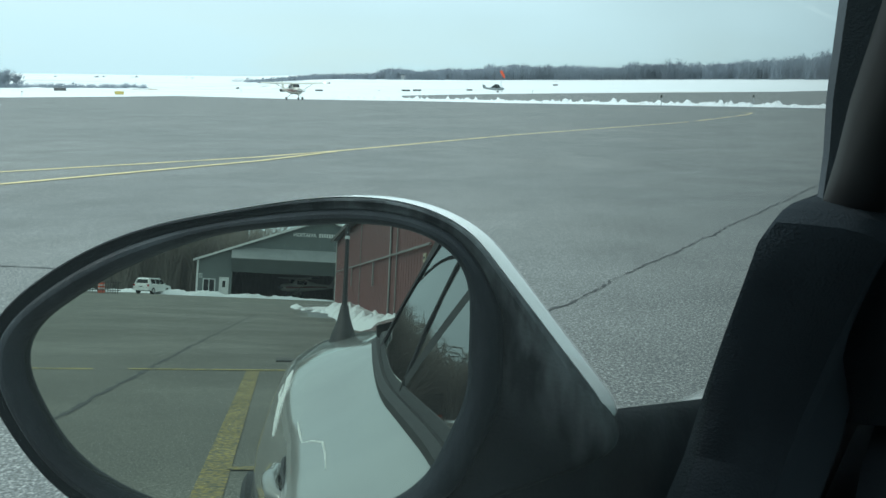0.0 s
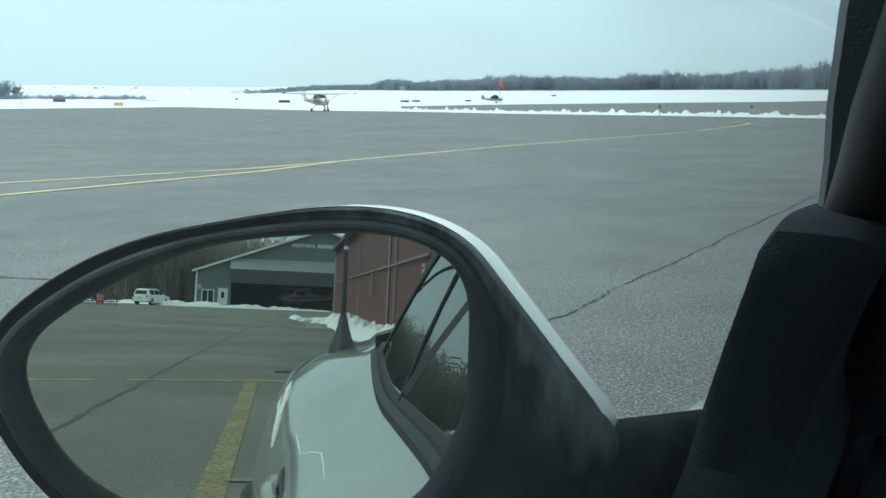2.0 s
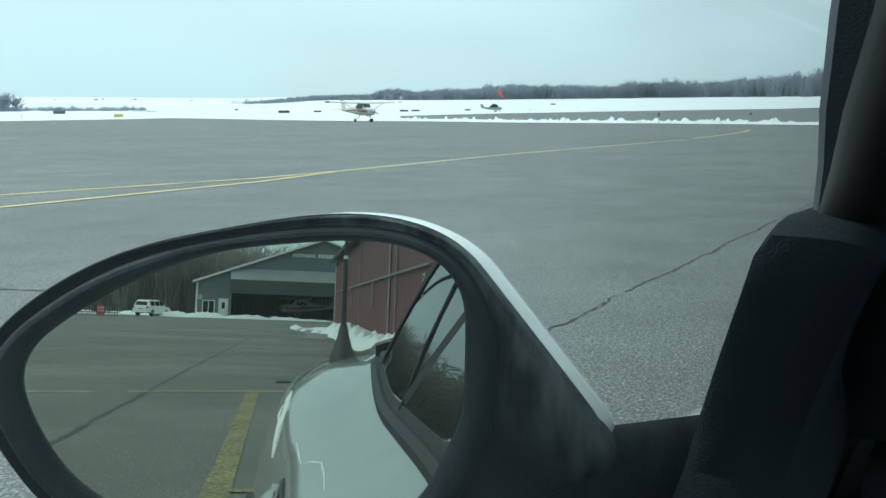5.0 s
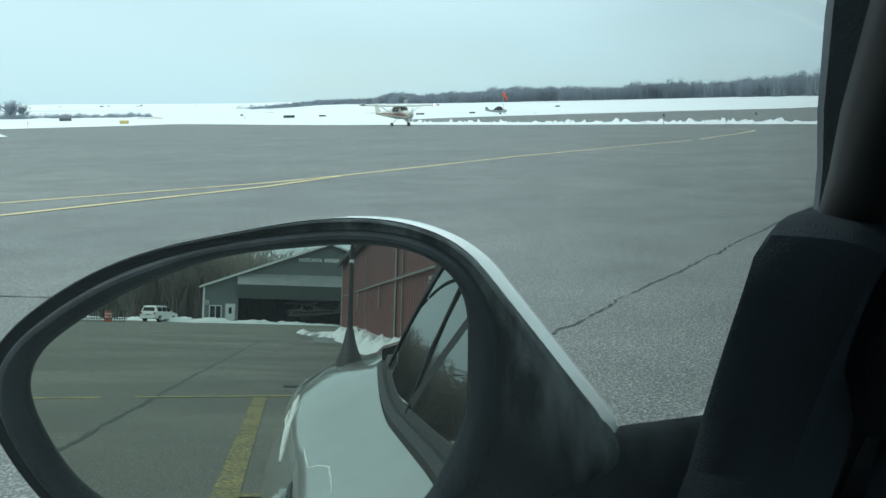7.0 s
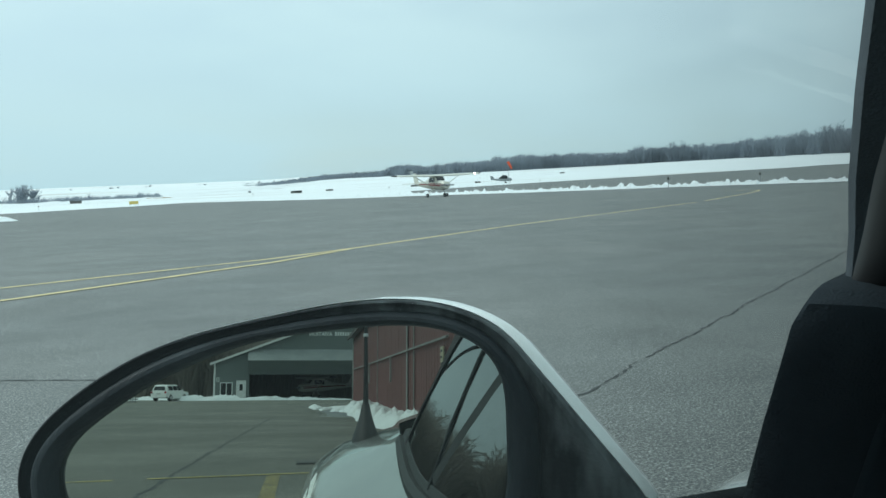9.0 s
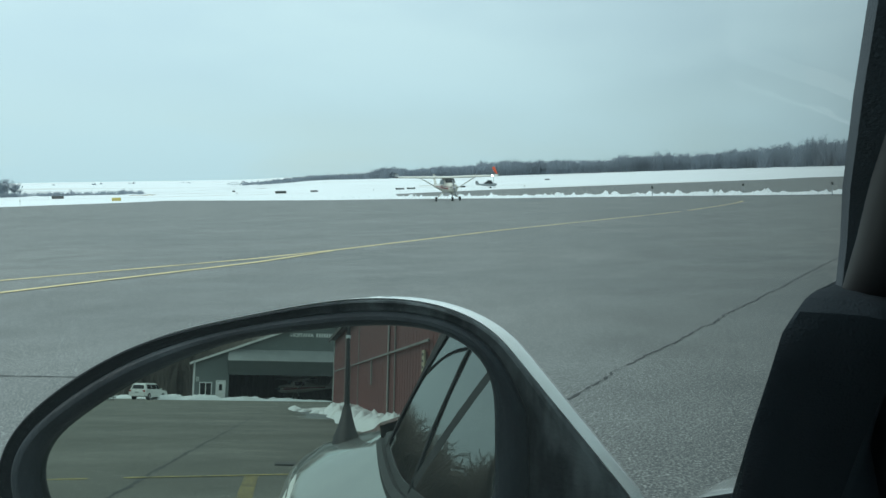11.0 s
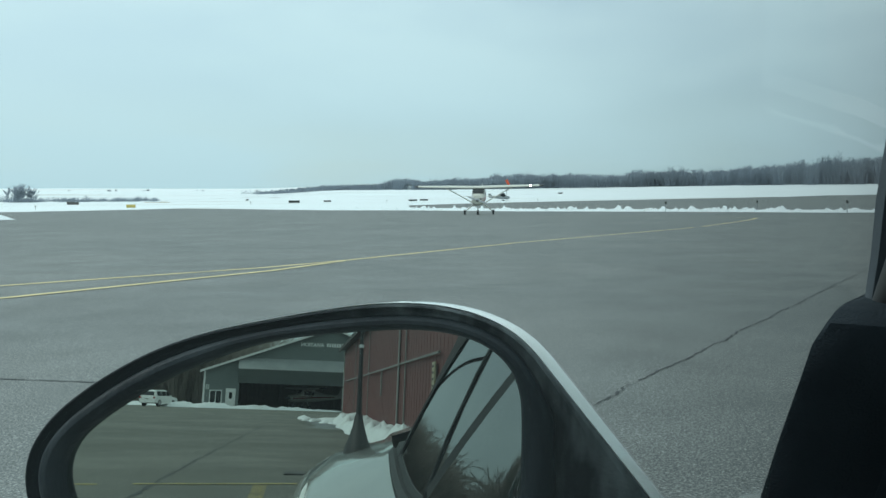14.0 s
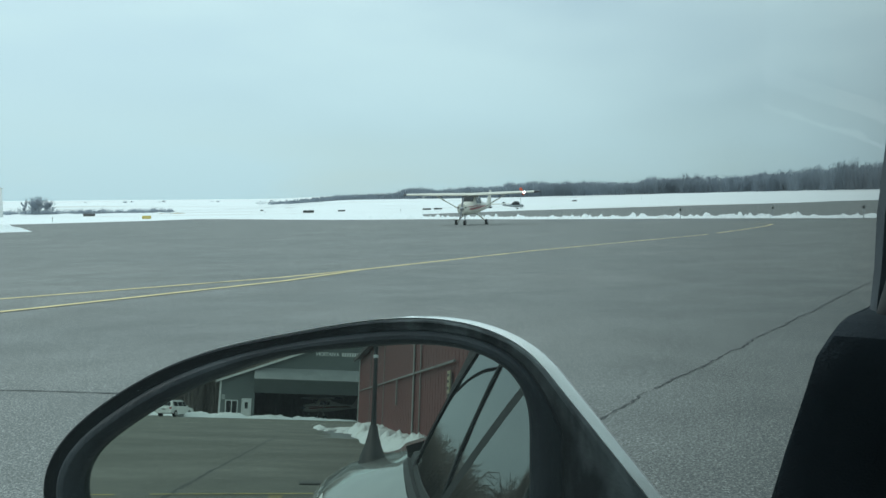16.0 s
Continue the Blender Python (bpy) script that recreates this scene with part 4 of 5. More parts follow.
def high_wing_plane(m, label, group="", lights=True):
    plane = root("airplane", m, label, "airplane", group)
    body = [ring(2.25, 1.28, 0.20, 0.20), ring(2.20, 1.28, 0.40, 0.36), ring(1.9, 1.27, 0.50, 0.45), ring(1.2, 1.30, 0.56, 0.52), ring(0.95, 1.36, 0.57, 0.58), ring(0.5, 1.62, 0.57, 0.78), ring(0.1, 1.68, 0.58, 0.84),
            ring(-0.7, 1.66, 0.57, 0.82), ring(-1.4, 1.55, 0.46, 0.62), ring(-2.4, 1.50, 0.33, 0.42), ring(-3.8, 1.52, 0.19, 0.26), ring(-5.2, 1.58, 0.07, 0.13)]
    part("fuselage", loft(body), PLANE_CREAM, plane, "cream painted fuselage")
    for s in (-1, 1):
        part("side_stripe", loft([[(s * (w + 0.012), y, z + dz) for dz in (-h, h)] for y, w, z, h in ((2.1, 0.42, 1.22, 0.05), (1.8, 0.50, 1.24, 0.07), (1.2, 0.56, 1.27, 0.08), (0.5, 0.572, 1.33, 0.09), (-0.7, 0.565, 1.42, 0.09), (-1.4, 0.46, 1.46, 0.08), (-2.4, 0.33, 1.50, 0.06), (-3.8, 0.19, 1.54, 0.05))], closed=False), PLANE_RED, plane, "dark red stripe along the flank")
        part("side_stripe", loft([[(s * (w + 0.012), y, z + dz) for dz in (-h, h)] for y, w, z, h in ((2.12, 0.42, 1.40, 0.03), (1.8, 0.49, 1.42, 0.04), (1.2, 0.555, 1.45, 0.04), (0.5, 0.572, 1.52, 0.04), (-0.7, 0.562, 1.60, 0.03))], closed=False), PLANE_RED, plane, "thin red stripe above the broad one")
        part("side_window", loft([[(s * 0.586, y, 1.70), (s * 0.572, y, 1.92), (s * 0.52, y, 2.18)] for y in (0.42, 0.0, -0.35, -0.85)], closed=False), DARK_GLASS, plane, "dark cabin window")
        rings = [wing_ring(s * x, yf, ch, z, th) for x, yf, ch, z, th in ((0.0, 0.75, 1.6, 2.34, 0.20), (2.6, 0.75, 1.6, 2.39, 0.20), (5.35, 0.62, 1.15, 2.47, 0.14))]
        wing = part("wing", loft(rings), PLANE_CREAM, plane, "cream high wing")
        rings = [wing_ring(s * x, yf, ch, z, th) for x, yf, ch, z, th in ((5.35, 0.625, 1.16, 2.465, 0.15), (5.6, 0.56, 1.0, 2.49, 0.12), (5.70, 0.40, 0.6, 2.52, 0.04))]
        part("wing_tip", loft(rings), PLANE_DARK, wing, "dark wing tip")
        part("wing_strut", tube([(s * 0.56, 0.15, 1.05), (s * 2.9, 0.1, 2.36)], 0.045, 8), PLANE_CREAM, plane, "slanting wing strut")
        part("gear_leg", tube([(s * 0.42, 0.0, 0.90), (s * 0.9, -0.02, 0.55), (s * 1.25, -0.03, 0.24)], [0.06, 0.05, 0.04], 8), PLANE_CREAM, plane, "sprung steel gear leg")
        rings = [wing_ring(s * x, yf, ch, z, th) for x, yf, ch, z, th in ((0.0, -4.35, 1.1, 1.62, 0.07), (1.75, -4.55, 0.75, 1.64, 0.05))]
        part("tailplane", loft(rings), PLANE_CREAM, plane, "cream tailplane")
    part("windshield", loft([[(0.50 * u, y + 0.16 * (1 - u * u), z) for u in (x / 6 for x in range(-6, 7))] for y, z in ((0.98, 1.84), (0.86, 2.02), (0.64, 2.27))], closed=False), DARK_GLASS, plane, "dark curved windshield")
    fin = [[(dx, y, z) for dx, y in ((0.0, yf), (0.05, yf - 0.3 * c), (0.04, yf - 0.7 * c), (0.0, yf - c), (-0.04, yf - 0.7 * c), (-0.05, yf - 0.3 * c))] for z, yf, c in ((1.55, -3.5, 1.75), (1.9, -4.25, 1.15), (2.85, -4.85, 0.75))]
    fin = [[(p[0], p[1], z) for p in r] for r, z in zip(fin, (1.55, 1.9, 2.85))]
    part("tail_fin", loft(fin), PLANE_CREAM, plane, "cream upright fin")
    part("nose_strut", tube([(0, 1.5, 1.0), (0, 1.58, 0.25)], 0.05, 8), METAL, plane, "nose wheel strut")
    part("exhaust_pipe", tube([(0.15, 1.75, 0.9), (0.15, 1.7, 0.72)], 0.035, 8), PLANE_DARK, plane)
    for s in (-1, 1):
        part("air_intake", box(s * 0.27 - 0.11, s * 0.27 + 0.11, 2.16, 2.24, 1.30, 1.42, 0.03), PLANE_DARK, plane, "dark cowling air intake")
    part("spinner", loft([[(r * math.cos(t), y, 1.28 + r * math.sin(t)) for t in (2 * math.pi * i / 14 for i in range(14))] for y, r in ((2.22, 0.17), (2.35, 0.15), (2.45, 0.09), (2.5, 0.02))]), METAL, plane, "polished spinner")
    prop = new("propeller")
    prop.parent = plane
    prop.location = (0, 2.32, 1.28)
    for s in (-1, 1):
        part("blade", loft([[(s * x + a * 0, 0.02 * b, a * w) for a, b in ((-1, -1), (0, 0.6), (1, 1), (0, -0.6))] for x, w in ((0.1, 0.05), (0.45, 0.075), (0.8, 0.06), (0.93, 0.02))]), METAL, prop, "thin grey propeller blade")
    wheels = []
    for x, y, r in ((-1.27, -0.03, 0.21), (1.27, -0.03, 0.21), (0, 1.6, 0.19)):
        wheel = new("wheel")
        wheel.parent = plane
        wheel.location = (x, y, r)
        part("tyre", disc((0, 0, 0), "x", r, r, 0.17, 24), TYRE, wheel)
        part("hub", disc((0, 0, 0), "x", r * 0.5, r * 0.5, 0.19, 16), METAL, wheel, "pale metal hub")
        wheels.append((wheel, r))
    if lights:
        def lamp_ring(y, r):
            return [(-4.6 + r * math.cos(t), y, 2.485 + r * math.sin(t)) for t in (2 * math.pi * i / 14 for i in range(14))]
        # added tube screens the lamp when the airplane is turned away
        part("lamp_cowl", loft([lamp_ring(0.45, 0.105), lamp_ring(0.76, 0.105), lamp_ring(0.76, 0.095), lamp_ring(0.45, 0.095)], caps=False), PLANE_DARK, plane, "dark tube added to screen the landing light")
        part("landing_light", loft([lamp_ring(0.72, 0.093), lamp_ring(0.75, 0.093), lamp_ring(0.765, 0.05)]), LAMP_GLOW, plane, "bright landing light in the wing edge")
    return plane, prop, wheels


def low_wing_plane(m):
    plane = root("airplane", m, "small grey low-wing airplane with dark canopy, parked on snow", "airplane")
    part("fuselage", loft([ring(1.9, 1.05, 0.2, 0.2), ring(1.6, 1.08, 0.45, 0.42), ring(0.8, 1.1, 0.55, 0.5), ring(-0.8, 1.1, 0.55, 0.5), ring(-2.4, 1.15, 0.3, 0.34), ring(-4.4, 1.3, 0.1, 0.14)]), PLANE_GREY, plane, "grey fuselage")
    part("canopy", loft([ring(0.8, 1.4, 0.4, 0.2), ring(0.3, 1.75, 0.62, 0.62), ring(-0.8, 1.80, 0.64, 0.66), ring(-1.9, 1.4, 0.3, 0.25)]), DARK_GLASS, plane, "dark rounded canopy")
    for s in (-1, 1):
        part("wing", loft([wing_ring(s * 0.3, 0.6, 1.6, 0.8, 0.2), wing_ring(s * 4.6, 0.4, 1.2, 1.1, 0.12)]), PLANE_GREY, plane, "grey low wing")
        part("tailplane", loft([wing_ring(0, -3.6, 0.9, 1.3, 0.06), wing_ring(s * 1.5, -3.7, 0.7, 1.3, 0.05)]), PLANE_GREY, plane)
        part("wheel", disc((s * 1.2, 0, 0.2), "x", 0.2, 0.2, 0.15, 16), TYRE, plane)
        part("gear_leg", tube([(s * 1.2, 0, 0.2), (s * 1.1, 0, 0.85)], 0.05, 6), METAL, plane)
    part("tail_fin", loft([[(d, y, z) for d, y in ((0, yf), (0.05, yf - 0.4 * c), (0, yf - c), (-0.05, yf - 0.4 * c))] for z, yf, c in ((1.3, -3.2, 1.3), (2.3, -3.9, 0.7))]), PLANE_GREY, plane)
    part("nose_leg", tube([(0, 1.4, 0.1), (0, 1.3, 0.8)], 0.08, 6), METAL, plane)


# ---- airfield furniture ----
def on_ground(r, az, turn=0.0, lift=0.0):
    x, y = polar(r, az)
    return pose(x, y, ground_z(x, y) + lift, 0, 0, turn)


def airfield_sign(r, az, w, h, mat, label):
    sign = root("airfield_sign", on_ground(r, az, -az, 0.1), label, "airfield sign", "airfield signs")
    part("panel", box(-w / 2, w / 2, -0.06, 0.06, 0.18, 0.18 + h, 0.02), mat, sign)
    part("panel_frame", box(-w / 2 - 0.04, w / 2 + 0.04, -0.05, 0.05, 0.14, 0.17, 0.0), METAL, sign)
    for s in (-1, 1):
        part("leg", box(s * w * 0.35 - 0.03, s * w * 0.35 + 0.03, -0.03, 0.03, -0.1, 0.16), METAL, sign)


def marker_post(r, az, h=0.75):
    post = root("marker_post", on_ground(r, az), "slim dark marker post at the apron edge", "marker post", "marker posts")
    part("stake", tube([(0, 0, -0.1), (0, 0, h)], 0.03, 6), METAL, post)
    part("lamp_head", tube([(0, 0, h), (0, 0, h + 0.22)], [0.10, 0.08], 8), SIGN_BACK, post, "dark lamp head")


def equipment_shed():
    """Low dark box with a sloping lid, standing by the scrub."""
    b = root("equipment_shed", on_ground(298, -22.6, 22.6), "low dark equipment shed beside the scrub", "shed")
    part("body", box(-1.7, 1.7, 0, 2.0, -0.2, 1.0, 0.05), IRON, b)
    part("roof", loft([[(-1.9, y, 1.01), (1.9, y, 1.5), (1.9, y, 1.6), (-1.9, y, 1.11)] for y in (-0.2, 2.2)]), ROOF_METAL, b, "dark sloping lid")


def windsock():
    sock = root("windsock", on_ground(300, 3.55), "faded orange windsock hanging on a tall pole", "windsock")
    part("pole", tube([(0, 0, -0.1), (0, 0, 6.6)], [0.09, 0.05], 8), METAL, sock)
    part("hoop", tube([(0.05, 0, 6.75), (-0.15, 0, 6.6)], 0.05, 6), METAL, sock)
    pts = [Vector((-0.05, 0, 6.9)), Vector((0.25, 0, 6.3)), Vector((0.6, 0.1, 5.6)), Vector((0.95, 0.15, 5.0)), Vector((1.15, 0.2, 4.5))]
    part("sleeve", tube(pts, [0.42, 0.46, 0.40, 0.32, 0.22], 12), ORANGE, sock, "faded orange cloth sleeve")


def far_building(r, az, w, h, mat):
    b = root("distant_building", on_ground(r, az, -az), "low pale shed far off before the woods", "building", "distant sheds")
    part("wall", box(-w / 2, w / 2, 0, 8, -0.5, h), mat, b)
    roof = loft([[(-w / 2 - 0.4, y, h + 0.01), (0, y, h + 1.4), (w / 2 + 0.4, y, h + 0.01)] for y in (-0.4, 8.4)], closed=False)
    part("roof", roof, WHITE_TRIM, b, "snow-covered roof")
    part("door", box(-w * 0.2, w * 0.1, -0.06, -0.004, -0.4, h * 0.75), DARK_GLASS, b)


def airfield():
    airfield_sign(269, -9.75, 3.2, 0.7, SIGN_BACK, "low dark airfield sign standing in the snow")
    airfield_sign(300, -7.7, 2.4, 0.45, SIGN_BACK, "low dark airfield sign standing in the snow")
    for r, az, w in ((300, -2.35, 2.8), (310, -1.65, 2.8), (330, 1.6, 2.0), (420, 6.9, 2.2), (380, -12.6, 1.2)):
        airfield_sign(r, az, w, 0.5, SIGN_BACK, "low dark airfield sign standing in the snow")
    airfield_sign(188, -19.4, 1.7, 0.6, SIGN_YELLOW, "low yellow airfield sign standing in the snow")
    for r, az in ((84, 13.3), (72, 23.5), (175, -24.6), (90, 18.6), (230, 5.5), (420, 10.4), (425, 11.0), (418, 12.0), (230, -12.4), (240, -4.0)):
        marker_post(r, az)
    windsock()
    equipment_shed()
    low_wing_plane(on_ground(275, 3.35, -100, 0.12))
    far_building(330, -28.2, 12, 9.6, WHITE_TRIM)
    far_building(560, -2.9, 11, 2.6, WHITE_TRIM)
    far_building(560, -0.9, 7, 3.0, DOOR_PALE)
    far_building(575, -5.2, 14, 2.2, DARK)


# ---- trees ----
def woods(name, places, mat, label, seed, twigs=70, blade=0.10):
    """Many bare trees in one mesh: tapered trunks, forked limbs and sprays of thin twigs."""
    rng = random.Random(seed)
    verts, faces = [], []

    def spike(a, b, w0, w1):
        d = b - a
        side = d.cross(Vector((rng.uniform(-1, 1), rng.uniform(-1, 1), 0.3))).normalized()
        k = len(verts)
        verts.extend((tuple(a - side * w0), tuple(a + side * w0), tuple(b + side * w1), tuple(b - side * w1)))
        faces.append((k, k + 1, k + 2, k + 3))

    for x, y, h in places:
        foot = Vector((x, y, ground_z(x, y) - 0.3))
        top = foot + Vector((rng.uniform(-0.06, 0.06) * h, rng.uniform(-0.06, 0.06) * h, h * rng.uniform(0.75, 0.95)))
        spike(foot, top, 0.009 * h, 0.003 * h)
        spike(foot, top, 0.009 * h, 0.003 * h)
        for _ in range(6):
            f = rng.uniform(0.25, 0.7)
            a = foot.lerp(top, f)
            ang = rng.uniform(0, 2 * math.pi)
            reach = h * rng.uniform(0.15, 0.32)
            b = a + Vector((math.cos(ang) * reach, math.sin(ang) * reach, h * rng.uniform(0.15, 0.36)))
            spike(a, b, 0.009 * h, 0.002 * h)
            for _ in range(twigs // 6):
                c = a.lerp(b, rng.uniform(0.2, 1.0))
                t = rng.uniform(0, 2 * math.pi)
                l = h * rng.uniform(0.06, 0.17)
                spike(c, c + Vector((math.cos(t) * l * 0.7, math.sin(t) * l * 0.7, l * rng.uniform(0.2, 1.0))), blade, blade * 0.25)
    return tagged(raw(name, verts, faces, mat), label, "woods", kind="stuff")


def thicket(name, places, mat, label, seed, blade=0.05, n=90, lean=0.3):
    """Dense low brush: sprays of upright stems."""
    rng = random.Random(seed)
    verts, faces = [], []
    for x, y, rx, h in places:
        for _ in range(n):
            px, py = x + rng.gauss(0, rx * 0.45), y + rng.gauss(0, rx * 0.45)
            z = ground_z(px, py) - 0.05
            hh = h * rng.uniform(0.35, 1.0) * math.exp(-((px - x) ** 2 + (py - y) ** 2) / (rx * rx * 1.6))
            dx, dy = rng.uniform(-lean, lean) * hh, rng.uniform(-lean, lean) * hh
            t = rng.uniform(0, math.pi)
            k = len(verts)
            c, s = math.cos(t) * blade, math.sin(t) * blade
            verts.extend(((px - c, py - s, z), (px + c, py + s, z), (px + dx + c * 0.5, py + dy + s * 0.5, z + hh), (px + dx - c * 0.5, py + dy - s * 0.5, z + hh)))
            faces.append((k, k + 1, k + 2, k + 3))
    return tagged(raw(name, verts, faces, mat), label, "brush", kind="stuff")


def evergreen(r, az, h):
    tree = root("evergreen_tree", on_ground(r, az), "dark conical evergreen at the edge of the woods", "tree", "evergreens")
    part("trunk", tube([(0, 0, -0.3), (0, 0, h * 0.9)], [0.03 * h, 0.006 * h], 6), BARK_HAZED, tree)
    rng = random.Random(int(az * 100))
    verts, faces = [], []
    for i in range(170):
        f = rng.uniform(0.08, 1.0)
        a, l = rng.uniform(0, 2 * math.pi), h * 0.24 * (1.03 - f) * rng.uniform(0.6, 1.1) + 0.1
        c = Vector((0, 0, h * f))
        d = Vector((math.cos(a) * l, math.sin(a) * l, -0.3 * l))
        s = Vector((-math.sin(a), math.cos(a), 0)) * l * 0.35
        k = len(verts)
        verts.extend((tuple(c), tuple(c + d * 0.6 + s), tuple(c + d), tuple(c + d * 0.6 - s)))
        faces.append((k, k + 1, k + 2, k + 3))
    raw("crown", verts, faces, EVERGREEN, tree)


def trees():
    rng = random.Random(5)
    far, wall = [], []
    AZ, HT = (-13, -11, -8, -5, -4.2, -3.6, -2.4, -1.6, 0, 2, 4, 10, 10.8, 11.3, 14, 16, 18, 22, 28, 45), (0.9, 1.8, 3.6, 4.0, 5.0, 8.4, 8.6, 6.6, 8.6, 9.0, 11.8, 9.6, 9.8, 12.2, 12.0, 11.4, 12.6, 16.0, 20.0, 18.0)
    for i in range(1700):
        az = -13 + 50 * rng.random()
        r = rng.uniform(560, 650) - 40 * ease(az, 14, 26)
        h = float(np.interp(az, AZ, HT)) * rng.uniform(0.7, 1.0) * (1.0 + 0.16 * noise.noise((az * 0.9, 1, 0)) + 0.12 * noise.noise((az * 3.1, 4, 0)))
        x, y = polar(r, az)
        far.append((x, y, h * 1.15 if rng.random() < 0.08 else h))
    woods("distant_woods", far, BARK_HAZED, "grey bare woods along the far edge of the field, haze in their colour", 3, twigs=120, blade=0.085)
    for i in range(800):
        az = -12 + 48 * rng.random()
        x, y = polar(rng.uniform(545, 600) - 40 * ease(az, 14, 26), az)
        wall.append((x, y, 4.0, float(np.interp(az, AZ, HT)) * 0.8))
    thicket("woodland_edge", wall, BARK_HAZED, "dense grey brush below the far woods, haze in its colour", 4, blade=0.12, n=120, lean=0.4)
    for az, r, h in ((5.9, 560, 9.0), (5.3, 563, 8.5)):
        evergreen(r, az, h)
    dots = []
    for i in range(11):
        x, y = polar(rng.uniform(640, 690), -24 + 12 * rng.random())
        dots.append((x, y, 1.2, rng.uniform(0.6, 1.5)))
    thicket("far_bushes", dots, BARK_HAZED, "scattered dark bushes on the snowy crest", 6, blade=0.2, n=40)
    x, y = polar(385, -25.3)
    woods("bare_thicket", [(x + rng.gauss(0, 2.3), y + rng.gauss(0, 2.3), rng.uniform(5.0, 8.6)) for _ in range(34)], BARK_HAZED, "bare grey thicket standing in the snow", 7, twigs=150, blade=0.05)
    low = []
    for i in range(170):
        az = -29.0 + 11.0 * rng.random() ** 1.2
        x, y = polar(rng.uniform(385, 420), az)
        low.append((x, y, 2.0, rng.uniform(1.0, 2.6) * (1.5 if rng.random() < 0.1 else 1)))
    thicket("scrub_line", low, BARK_HAZED, "low grey scrub along a snowy bank", 8, blade=0.05, n=70)
    dry = [(*polar(rng.uniform(345, 360), rng.uniform(-18.6, -17.2)), 1.6, rng.uniform(0.4, 0.8)) for _ in range(14)]
    thicket("dry_grass", dry, SCRUB, "tuft of tan dry grass in the snow", 14, blade=0.05, n=50)
    # woods behind the hangar, seen only in the mirror
    back, brush = [], []
    for i in range(1300):
        x = rng.uniform(-75, 45)
        y = rng.uniform(-165, -128) + 0.15 * x
        p = by_car(x, y)
        back.append((p[0], p[1], rng.uniform(0.75, 1.1) * float(np.interp(x, (-75, -42, -33, -25, -12, 0, 45), (3.0, 3.0, 8, 15, 14, 11.5, 12)))))
    woods("hangar_woods", back, BARK_NEAR, "brown-grey bare woods behind the hangar", 9, twigs=80, blade=0.05)
    for i in range(700):
        x = rng.uniform(-75, 45)
        p = by_car(x, rng.uniform(-150, -126) + 0.15 * x)
        brush.append((p[0], p[1], 2.2, float(np.interp(x, (-75, -42, -33, -25, -12, 0, 45), (2.2, 2.2, 6, 11.5, 9.0, 6, 7)))))
    thicket("hangar_brush", brush, BARK_NEAR, "dense brown undergrowth behind the hangar", 10, blade=0.09, n=70)
    # woods far to the left of the car, which its own windows reflect
    side, hedge = [], []
    for i in range(900):
        x, y = polar(rng.uniform(105, 160), rng.uniform(-122, -62))
        side.append((x, y, rng.uniform(4, 6.5)))
    woods("side_woods", side, BARK_NEAR, "bare woods along the side of the airfield", 12, twigs=60, blade=0.09)
    for i in range(420):
        x, y = polar(rng.uniform(100, 120), rng.uniform(-122, -62))
        hedge.append((x, y, 3.0, rng.uniform(2.5, 5)))
    thicket("side_brush", hedge, BARK_NEAR, "dense brush at the foot of the side woods", 13, blade=0.12, n=60)


# ---- buildings behind the car ----
def cut_wall(name, parent, mat, x0, x1, z_of, holes, thick=0.15, label="", step=0.5):
    """An upright wall in x and z at y = 0 with rectangular openings, given its top line; ribs every half metre."""
    xs = sorted({x0, x1, *[v for h in holes for v in h[:2]], *[x0 + step * i for i in range(int((x1 - x0) / step) + 1)]})
    bm = bmesh.new()
    for a, b in zip(xs, xs[1:]):
        if b - a < 1e-4:
            continue
        cuts = sorted([(h[2], h[3]) for h in holes if h[0] <= a + 1e-5 and h[1] >= b - 1e-5])
        lo = -0.3
        spans = []
        for c0, c1 in cuts:
            if c0 > lo:
                spans.append((lo, c0))
            lo = c1
        spans.append((lo, None))
        for s0, s1 in spans:
            za, zb = (z_of(a), z_of(b)) if s1 is None else (s1, s1)
            v = [bm.verts.new(p) for p in ((a, 0, s0), (b, 0, s0), (b, 0, zb), (a, 0, za), (a, -thick, s0), (b, -thick, s0), (b, -thick, zb), (a, -thick, za))]
            for q in ((0, 1, 2, 3), (7, 6, 5, 4), (3, 2, 6, 7), (0, 4, 5, 1), (0, 3, 7, 4), (1, 5, 6, 2)):
                bm.faces.new([v[i] for i in q])
    return part(name, bm, mat, parent, label, smooth=False)


